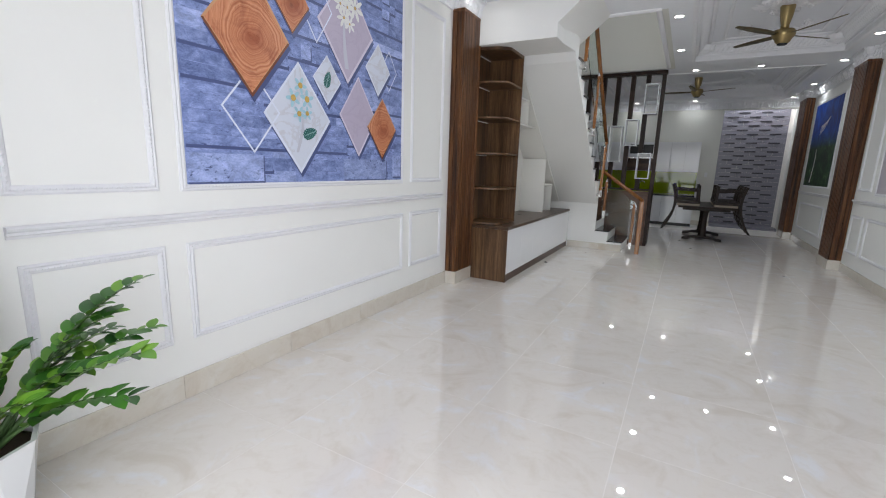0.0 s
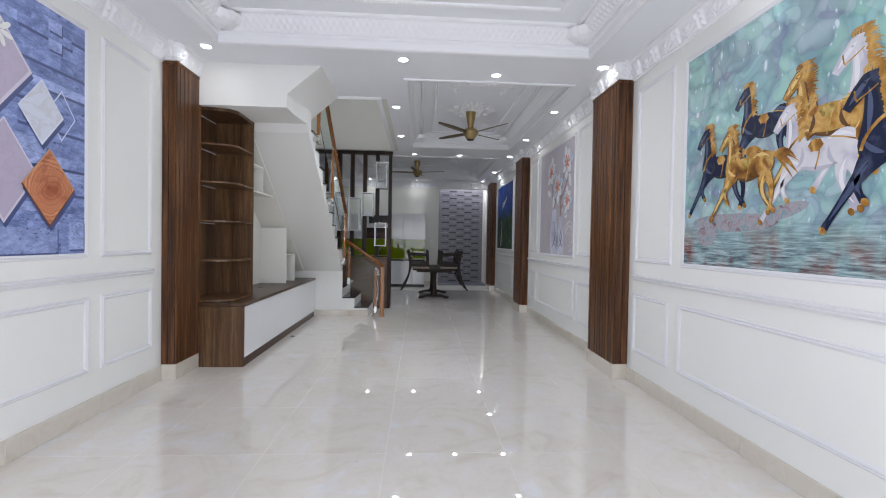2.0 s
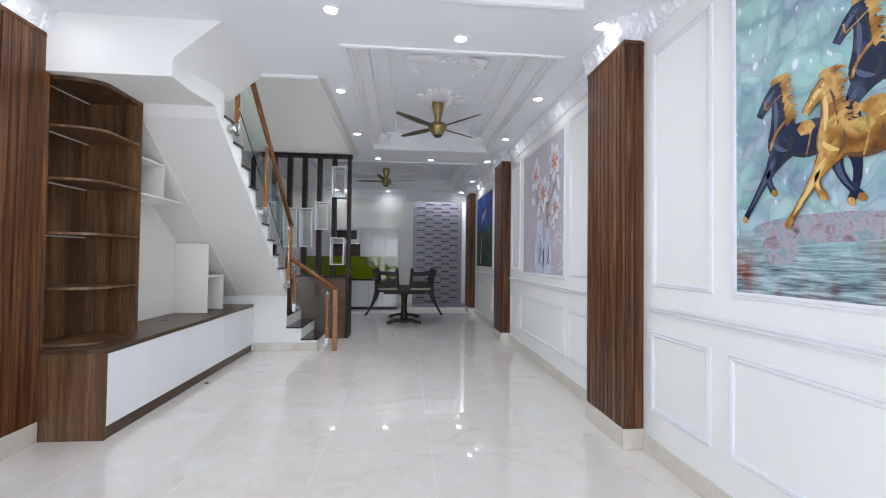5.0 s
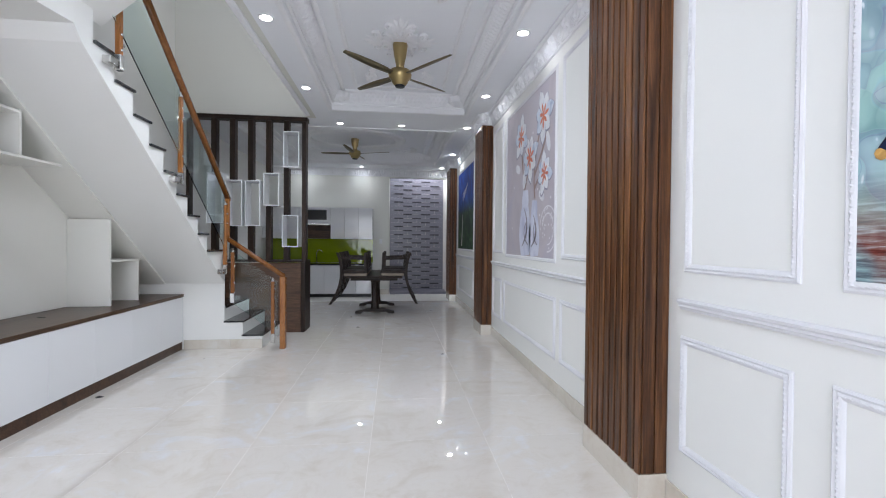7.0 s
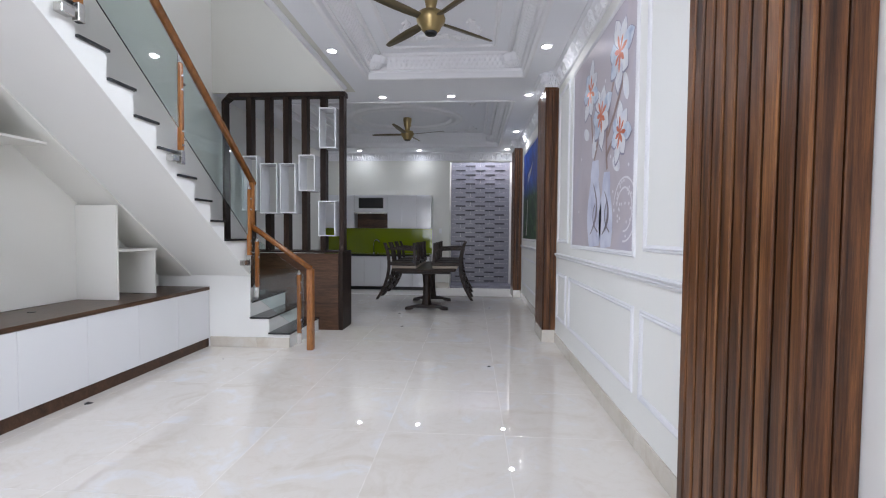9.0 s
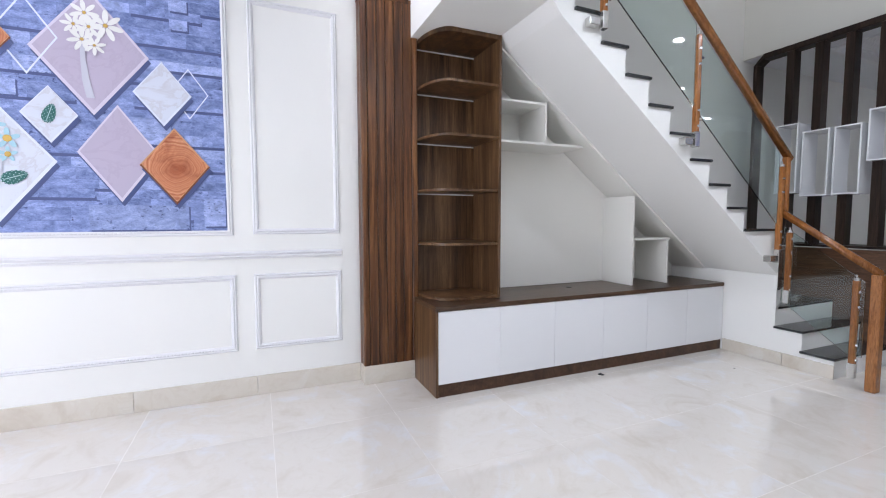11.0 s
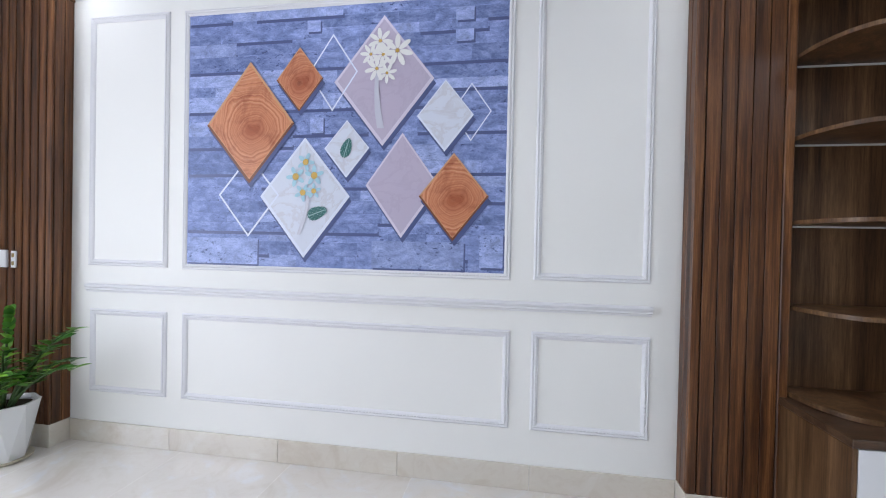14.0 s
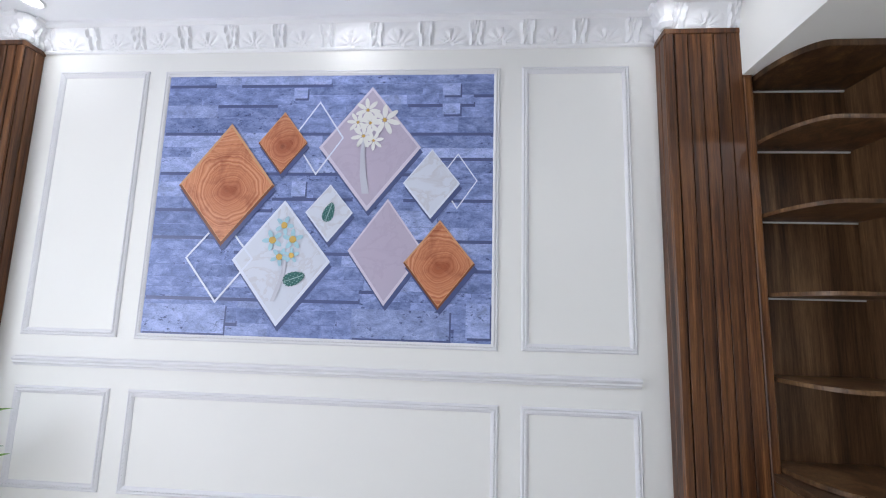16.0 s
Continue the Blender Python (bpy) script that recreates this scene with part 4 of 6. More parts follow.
part("back_board", prism([(5.655, 0.705), (8.235, 0.705), (8.235, under(8.235)), (5.655, under(5.655))], "x", NX0, NX0 + 0.012), M["niche"], niche)
part("slope_board", prism([(5.655, under(5.655) - 0.020), (5.655, under(5.655)), (8.235, under(8.235)), (8.235, under(8.235) - 0.020)], "x", NX0 + 0.013, NX1), M["niche"], niche)
for y0, y1, z in ((5.655, 6.545, 2.005), (5.655, 6.13, 2.345)):
    part("shelf_board", cube(NX0 + 0.013, NX1, y0, min(y1, 5.655 + (2.80 - z - 0.05) / 0.755), z, z + 0.020, 0.002), M["niche"], niche)
part("slope_edge", prism([(5.655, under(5.655) - 0.024), (5.655, under(5.655) - 0.001), (8.20, under(8.20) - 0.001), (8.20, under(8.20) - 0.024)], "x", NX1 + 0.001, NX1 + 0.006), M["niche"], niche)
part("divider", cube(NX0 + 0.013, NX1 - 0.002, 6.125, 6.145, 2.027, 2.375), M["niche"], niche)
part("divider", cube(NX0 + 0.013, NX1, 7.18, 7.20, 0.704, 1.585, 0.001), M["niche"], niche)
part("shelf_board", cube(NX0 + 0.013, NX1 - 0.002, 7.202, 7.70, 1.15, 1.17), M["niche"], niche)
part("divider", cube(NX0 + 0.013, NX1 - 0.002, 7.655, 7.675, 0.704, 1.148), M["niche"], niche)


# ---- slatted screen beside the stairs
scr = thing("slatted_screen", (-1.4, 9.3, 0), "dark wooden slatted screen with white box frames", "screen")
part("low_panel", cube(XL + 0.005, -0.632, 9.205, 9.245, 0.0, 1.055, 0.002), M["panel_wood"], scr, "brown wooden lower panel")
part("end_board", cube(-0.63, -0.57, 9.203, 9.63, 0.0, 1.065, 0.003), M["screen_wood"], scr)
part("ledge", cube(XL + 0.005, -0.57, 9.206, 9.63, 1.067, 1.09, 0.002), M["screen_wood"], scr)
part("top_bar", cube(-2.18, -0.545, 9.225, 9.365, 3.20, 3.262, 0.003), M["screen_wood"], scr)
part("right_post", cube(-0.625, -0.56, 9.228, 9.362, 1.09, 3.199, 0.003), M["screen_wood"], scr)
part("left_post", cube(-2.285, -2.245, 9.228, 9.362, 1.09, 3.15, 0.003), M["screen_wood"], scr)
part("corner", prism([(-2.285, 3.151), (-2.245, 3.151), (-2.175, 3.205), (-2.175, 3.262)], "y", 9.228, 9.362), M["screen_wood"], scr)
BOXES = ((-0.885, -0.655, 2.49, 3.03), (-1.17, -0.945, 1.91, 2.40), (-1.435, -1.215, 1.605, 2.285), (-1.715, -1.475, 1.60, 2.285), (-0.90, -0.665, 1.295, 1.775), (-1.975, -1.755, 1.64, 2.39))
for x in (-1.90, -1.635, -1.375, -1.115, -0.855):
    # the slats stop at each box frame that they meet
    cuts = sorted((z0, z1) for x0, x1, z0, z1 in BOXES if x0 < x + 0.038 and x1 > x - 0.038)
    z = 1.091
    for z0, z1 in cuts + [(3.199, 3.199)]:
        if z0 - z > 0.02:
            part("slat", cube(x - 0.038, x + 0.038, 9.235, 9.355, z, z0, 0.002), M["screen_wood"], scr)
        z = max(z, z1)
for x0, x1, z0, z1 in BOXES:
    bm = bmesh.new()
    frame_sweep(bm, (x0, 9.17, z0), (1, 0, 0), (0, 0, 1), (0, 1, 0), x1 - x0, z1 - z0, [(0, 0), (0, 0.26), (0.013, 0.26), (0.013, 0), (0, 0)])
    part("box_frame", bm, M["laminate"], scr, "white box frame")


# ---- ceiling fans and downlights
def fan(x, y, zb, turn, label):
    f = thing("ceiling_fan", (x, y, ZT), label, "ceiling fan", "ceiling fans")
    part("downrod", lathe(bmesh.new(), [(0.078, ZT), (0.080, ZT - 0.03), (0.066, ZT - 0.14), (0.044, zb + 0.13), (0.046, zb + 0.075)], (x, y, 0), n=28), M["bronze"], f, "", True)
    part("motor", lathe(bmesh.new(), [(0.05, zb + 0.085), (0.108, zb + 0.07), (0.125, zb + 0.03), (0.118, zb - 0.005), (0.09, zb - 0.035), (0.082, zb - 0.06), (0.06, zb - 0.085), (0.03, zb - 0.09)], (x, y, 0), n=32), M["bronze"], f, "antique gold motor housing", True)
    part("cap", lathe(bmesh.new(), [(0.055, zb - 0.088), (0.05, zb - 0.102), (0.02, zb - 0.106)], (x, y, 0), n=20), M["black"], f)
    for k in range(4):
        a = radians(turn + 90 * k)
        bm = bmesh.new()
        rows = []
        for i in range(10):
            t = i / 9
            r = 0.12 + 0.60 * t
            w = 0.022 + 0.018 * math.sin(math.pi * min(1, t * 0.9 + 0.12))
            if i == 9:
                w *= 0.75
            row = []
            for s, hh in ((-1, 0.004), (1, 0.004), (1, -0.004), (-1, -0.004)):
                row.append(bm.verts.new((x + r * math.cos(a) - s * w * math.sin(a), y + r * math.sin(a) + s * w * math.cos(a), zb + 0.02 + hh + s * w * 0.25 + 0.02 * t)))
            rows.append(row)
        for r0, r1 in zip(rows, rows[1:]):
            for j in range(4):
                bm.faces.new((r0[j], r0[(j + 1) % 4], r1[(j + 1) % 4], r1[j]))
        bm.faces.new(rows[0])
        bm.faces.new(rows[-1][::-1])
        part("blade", bm, M["blade"], f, "", True)
    return f


fan(0.825, 7.15, 3.15, 222, "antique gold ceiling fan on a carved rosette")
fan(-0.05, 11.62, 3.20, 168, "antique gold ceiling fan inside an oval plaster ring")

lamp_data = bpy.data.lights.new("downlight_lamp", "AREA")
lamp_data.shape, lamp_data.size, lamp_data.energy, lamp_data.color, lamp_data.spread = "DISK", 0.085, DOWN_POWER, (0.82, 0.93, 1.0), radians(172)
kitchen_data = lamp_data.copy()
kitchen_data.energy = KITCHEN_POWER
edge_data = lamp_data.copy()
edge_data.energy = EDGE_POWER
first = None
for x, y in DOWNLIGHTS:
    if first is None:
        first = thing("downlight", (x, y, ZC), "round white recessed downlight, switched on", "downlight", "ceiling downlights")
        part("ring", lathe(bmesh.new(), [(0.064, ZC), (0.064, ZC - 0.006), (0.055, ZC - 0.011), (0.047, ZC - 0.005)], (x, y, 0), n=28), M["white_plastic"], first)
        part("diffuser", lathe(bmesh.new(), [(0.046, ZC - 0.004), (0.045, ZC - 0.0065)], (x, y, 0), n=24), M["lamp"], first)
    else:
        copy_thing(first, pose(x, y, ZC))
    lamp = new("downlight_lamp", kitchen_data if y > 9.0 else edge_data if abs(x) > 1.5 else lamp_data)
    lamp.matrix_world = look((x, y, ZC - 0.02), (x, y + 0.0001, 0))


# ---- kitchen
def cabinet_run():
    xs = [-2.49, -2.05, -1.63]
    for x0, x1 in zip(xs, xs[1:]):
        wall_unit(x0, x1)
    hood_unit(-1.63, -0.83)
    for i in range(3):
        wall_unit(-0.83 + 0.35 * i, -0.48 + 0.35 * i)
    for i in range(7):
        x0 = -2.49 + 0.385 * i
        c = thing("base_cabinet", (x0 + 0.19, 13.7, 0), "white glossy kitchen base cabinet under a dark worktop", "cabinet", "kitchen base cabinets")
        part("body", cube(x0, x0 + 0.383, 13.44, 13.97, 0.08, 0.795), M["laminate"], c)
        part("door", cube(x0 + 0.002, x0 + 0.381, 13.42, 13.438, 0.085, 0.79, 0.002), M["laminate"], c)
        part("plinth", cube(x0, x0 + 0.383, 13.47, 13.97, 0.0, 0.079), M["black"], c)


def wall_unit(x0, x1):
    c = thing("wall_cabinet", ((x0 + x1) / 2, 13.8, 1.46), "white glossy kitchen wall cabinet", "cabinet", "kitchen wall cabinets")
    part("body", cube(x0, x1 - 0.002, 13.67, 13.985, 1.46, 2.245), M["laminate"], c)
    part("door", cube(x0 + 0.002, x1 - 0.004, 13.65, 13.668, 1.455, 2.247, 0.002), M["laminate"], c)


def hood_unit(x0, x1):
    c = thing("hood_cabinet", ((x0 + x1) / 2, 13.8, 1.46), "white wall cabinet with dark oven window and pull-out hood", "cabinet")
    part("body", cube(x0, x1 - 0.002, 13.67, 13.985, 1.83, 2.245), M["laminate"], c)
    part("back_panel", cube(x0, x1 - 0.002, 13.93, 13.985, 1.46, 1.829), M["panel_wood"], c, "brown panel under the hood")
    part("front", cube(x0 + 0.004, x1 - 0.006, 13.652, 13.668, 1.86, 2.245, 0.003), M["laminate"], c)
    part("window", cube(x0 + 0.10, x1 - 0.10, 13.645, 13.651, 1.93, 2.18, 0.002), M["black"], c, "dark glass window")
    part("hood", cube(x0 + 0.02, x1 - 0.02, 13.52, 13.92, 1.79, 1.828, 0.004), M["steel"], c, "steel pull-out hood")


cabinet_run()
wt = tagged(new("worktop", mesh_of("worktop", cube(-2.495, 0.215, 13.40, 13.985, 0.797, 0.837, 0.004), M["granite"])), "black granite kitchen worktop on white cabinets", "worktop")
sp = tagged(new("splashback", mesh_of("splashback", cube(-2.495, 0.215, 13.988, 13.998, 0.84, 1.455), M["lime"])), "glossy lime green glass splashback", "splashback")
tap = thing("kitchen_tap", (-1.20, 13.8, 0.837), "slim curved steel kitchen tap on the worktop", "tap")
part("spout", tube(bmesh.new(), [(-1.20, 13.84, 0.84), (-1.20, 13.84, 1.10)] + [(-1.20 + 0.07 - 0.07 * math.cos(a), 13.84, 1.10 + 0.07 * math.sin(a)) for a in [math.pi * i / 8 for i in range(1, 9)]], 0.011), M["steel"], tap, "", True)
part("base", lathe(bmesh.new(), [(0.026, 0.838), (0.024, 0.86), (0.014, 0.87)], (-1.20, 13.84, 0)), M["steel"], tap)
sw = thing("wall_switch", (0.42, YB, 1.40), "small white wall switch", "switch")
part("plate", cube(0.385, 0.455, YB - 0.010, YB - 0.001, 1.34, 1.46, 0.003), M["white_plastic"], sw)


# ---- dining table and upturned chairs
tab = thing("dining_table", (0.41, 11.4, 0), "dark wooden dining table on two pedestals", "table")
part("tabletop", cube(-0.11, 0.93, 10.42, 12.40, 0.715, 0.752, 0.010, 2), M["table_wood"], tab)
part("apron", cube(-0.02, 0.84, 10.55, 12.27, 0.665, 0.714), M["table_wood"], tab)
for y in (10.92, 11.95):
    part("pedestal", lathe(bmesh.new(), [(0.10, 0.66), (0.075, 0.60), (0.062, 0.45), (0.07, 0.25), (0.085, 0.12), (0.10, 0.09)], (0.41, y, 0), n=8, turn=0.39), M["table_wood"], tab)
    bm = prism([(0.03, 0.0), (0.14, 0.0), (0.20, 0.035), (0.62, 0.035), (0.68, 0.0), (0.79, 0.0), (0.78, 0.045), (0.56, 0.095), (0.26, 0.095), (0.04, 0.045)], "y", y - 0.045, y + 0.045)
    part("foot", bm, M["table_wood"], tab)


def chair_at():
    """An armchair turned upside down: seat on the table top, legs up, back hanging down past its edge at -x."""
    c = thing("dining_chair", (0, 0, 0), "dark wooden dining chair upturned on the table", "chair", "chairs on the table")
    part("cushion", cube(-0.16, 0.26, -0.22, 0.22, 0.001, 0.05, 0.018, 2), M["cushion"], c, "beige seat cushion")
    part("seat_frame", cube(-0.19, 0.27, -0.235, 0.235, 0.052, 0.105, 0.006), M["table_wood"], c)
    for y in (-0.215, 0.215):
        part("front_leg", bar(bmesh.new(), (0.235, y, 0.09), (0.22, y, 0.43), 0.045, 0.045), M["table_wood"], c)
        bm = bmesh.new()
        prev = None
        for i in range(13):
            t = i / 12
            z = 0.43 - 0.95 * t
            x = -0.20 - 0.13 * (2 * t - 0.75) ** 2
            row = [bm.verts.new((x + a, y + b, z)) for a, b in ((-0.024, -0.02), (0.024, -0.02), (0.024, 0.02), (-0.024, 0.02))]
            if prev:
                for j in range(4):
                    bm.faces.new((prev[j], prev[(j + 1) % 4], row[(j + 1) % 4], row[j]))
            else:
                bm.faces.new(row)
            prev = row
        bm.faces.new(prev[::-1])
        part("back_post", bm, M["table_wood"], c)
        part("stretcher", bar(bmesh.new(), (-0.24, y, 0.33), (0.225, y, 0.31), 0.03, 0.03), M["table_wood"], c)
    for z in (-0.16, -0.28, -0.40):
        t = (0.43 - z) / 0.95
        x = -0.20 - 0.13 * (2 * t - 0.75) ** 2
        part("back_slat", cube(x - 0.012, x + 0.012, -0.20, 0.20, z - 0.028, z + 0.028, 0.004), M["table_wood"], c)
    return c


chair = chair_at()
chair.location = (0.02, 10.72, 0.753)
for y in (11.30, 11.86):
    copy_thing(chair, pose(0.02, y, 0.753))
for y in (10.76, 11.36, 11.92):
    copy_thing(chair, pose(0.80, y, 0.753, 0, 0, 180))


# ---- right wall murals
def cloudy(name, cols, scale, twist, rough=0.45):
    m = material(name, cols[0], rough, 0, 0.2)
    v = coords(m)
    n = fbm(m, v, scale, 4, 0.5, twist)
    link(m, ramp(m, n, [(0.25 + 0.5 * i / (len(cols) - 1), c) for i, c in enumerate(cols)]), bsdf(m).inputs["Base Color"])
    return m


def band(bm, x, pts, widths):
    """A flat stroke along points (y, z) with a width at each."""
    prev = None
    n = len(pts)
    for i, (y, z) in enumerate(pts):
        a, b = pts[max(0, i - 1)], pts[min(n - 1, i + 1)]
        d = Vector((b[0] - a[0], b[1] - a[1])).normalized()
        w = widths[i] if isinstance(widths, (list, tuple)) else widths
        p, q = bm.verts.new((x, y - d.y * w, z + d.x * w)), bm.verts.new((x, y + d.y * w, z - d.x * w))
        if prev:
            bm.faces.new((prev[0], prev[1], q, p))
        prev = (p, q)
    return bm


def curve(a, b, c, n=8):
    return [((1 - t) ** 2 * a[0] + 2 * t * (1 - t) * b[0] + t * t * c[0], (1 - t) ** 2 * a[1] + 2 * t * (1 - t) * b[1] + t * t * c[1]) for t in [i / n for i in range(n + 1)]]


# pale jade swirls above, rippled reddish water below
m = cloudy("printed_jade_swirl", [(0.20, 0.33, 0.42), (0.30, 0.56, 0.54), (0.38, 0.66, 0.60), (0.52, 0.62, 0.70), (0.42, 0.39, 0.48), (0.30, 0.54, 0.62)], 2.2, 1.2)
v = coords(m)
base_in = bsdf(m).inputs["Base Color"]
wob = node(m, "ShaderNodeTexNoise", Scale=2.6, Detail=2.0)
link(m, v, wob.inputs["Vector"])
wobbled = mix(m, 0.30, v, wob.outputs["Color"], "LINEAR_LIGHT")
c0 = base_in.links[0].from_socket
for size, weight in ((4.2, 0.65), (9.0, 0.40)):
    # rounded wet stones, each of one tone with a dark rim
    pebble = node(m, "ShaderNodeTexVoronoi", Scale=size)
    pebble.feature = "SMOOTH_F1"
    pebble.inputs["Smoothness"].default_value = 0.12
    link(m, wobbled, pebble.inputs["Vector"])
    apart = node(m, "ShaderNodeSeparateColor")
    link(m, pebble.outputs["Color"], apart.inputs[0])
    stone = ramp(m, apart.outputs[0], [(0.15, (0.30, 0.56, 0.50)), (0.32, (0.44, 0.70, 0.60)), (0.45, (0.34, 0.62, 0.68)), (0.58, (0.40, 0.37, 0.46)), (0.70, (0.24, 0.38, 0.50)), (0.85, (0.54, 0.74, 0.70))])
    c0 = mix(m, weight, c0, stone)
    rim = ramp(m, pebble.outputs["Distance"], [(0.10, (1, 1, 1)), (0.45, (0.92, 0.93, 0.95)), (0.72, (0.60, 0.64, 0.72))])
    c0 = mix(m, 0.75, c0, rim, "MULTIPLY")
tall = coords(m, (1, 1.7, 0.8))
for size, seed in ((5.0, 0.15), (12.0, 0.12)):
    spots = node(m, "ShaderNodeTexVoronoi", Scale=size)
    link(m, mix(m, 0.12, tall, wob.outputs["Color"], "LINEAR_LIGHT"), spots.inputs["Vector"])
    c0 = mix(m, 0.75, c0, ramp(m, spots.outputs["Distance"], [(seed * 0.6, (0.80, 0.86, 0.88)), (seed, (0.10, 0.14, 0.15)), (seed * 2, (0, 0, 0))]), "SCREEN")
tc = node(m, "ShaderNodeTexCoord")
sep = node(m, "ShaderNodeSeparateXYZ")
link(m, tc.outputs["Object"], sep.inputs[0])
ripple = fbm(m, coords(m, (1, 2.6, 30)), 2.0, 6, 0.65, 0.3)
hue = fbm(m, coords(m, (1, 2.4, 1.2)), 2.0, 3, 0.5, 0.3)
cool = ramp(m, ripple, [(0.30, (0.03, 0.045, 0.06)), (0.42, (0.14, 0.19, 0.22)), (0.52, (0.26, 0.40, 0.42)), (0.64, (0.50, 0.60, 0.64))])
warm = ramp(m, ripple, [(0.30, (0.03, 0.010, 0.010)), (0.42, (0.17, 0.030, 0.020)), (0.52, (0.26, 0.15, 0.13)), (0.64, (0.46, 0.44, 0.46))])
water = mix(m, ramp(m, hue, [(0.48, (0, 0, 0)), (0.66, (1, 1, 1))]), cool, warm)
edge = node(m, "ShaderNodeMapRange")
edge.inputs["From Min"].default_value, edge.inputs["From Max"].default_value = 0.36, 0.12
link(m, sep.outputs["Z"], edge.inputs["Value"])
link(m, mix(m, edge.outputs[0], c0, water), base_in)
M["jade"] = m
hm = mural("horse_mural", XR, -1, 1.540, 3.672, 1.268, 2.930, M["jade"], "turquoise wall mural with plain gold, white and navy horse shapes")
M["print_gold"] = cloudy("printed_gold_paint", [(0.035, 0.012, 0.004), (0.20, 0.080, 0.014), (0.40, 0.19, 0.035), (0.66, 0.40, 0.13), (0.26, 0.10, 0.018), (0.46, 0.24, 0.05)], 7, 0.3)
M["print_navy"] = cloudy("printed_navy_paint", [(0.004, 0.006, 0.020), (0.010, 0.018, 0.060), (0.012, 0.018, 0.050), (0.05, 0.065, 0.12), (0.008, 0.012, 0.04)], 8, 0.3)
M["print_white"] = cloudy("printed_white_paint", [(0.30, 0.29, 0.40), (0.50, 0.48, 0.58), (0.66, 0.65, 0.70), (0.72, 0.71, 0.75), (0.58, 0.56, 0.66)], 6, 0.3)
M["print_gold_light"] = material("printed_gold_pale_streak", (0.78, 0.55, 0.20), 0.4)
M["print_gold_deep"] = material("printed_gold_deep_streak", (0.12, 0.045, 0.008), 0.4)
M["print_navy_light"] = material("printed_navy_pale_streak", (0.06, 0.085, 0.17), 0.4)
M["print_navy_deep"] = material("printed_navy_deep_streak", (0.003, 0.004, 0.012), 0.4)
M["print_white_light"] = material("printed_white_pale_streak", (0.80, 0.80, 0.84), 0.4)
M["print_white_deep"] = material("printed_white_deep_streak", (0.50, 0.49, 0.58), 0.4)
M["print_saddle"] = cloudy("printed_pale_gold", [(0.20, 0.12, 0.02), (0.50, 0.34, 0.09), (0.62, 0.48, 0.20)], 40, 0.3)
M["print_rock"] = cloudy("printed_brown_rock", [(0.12, 0.10, 0.12), (0.30, 0.24, 0.26), (0.42, 0.38, 0.42), (0.22, 0.34, 0.40), (0.34, 0.26, 0.27)], 16, 1.2)


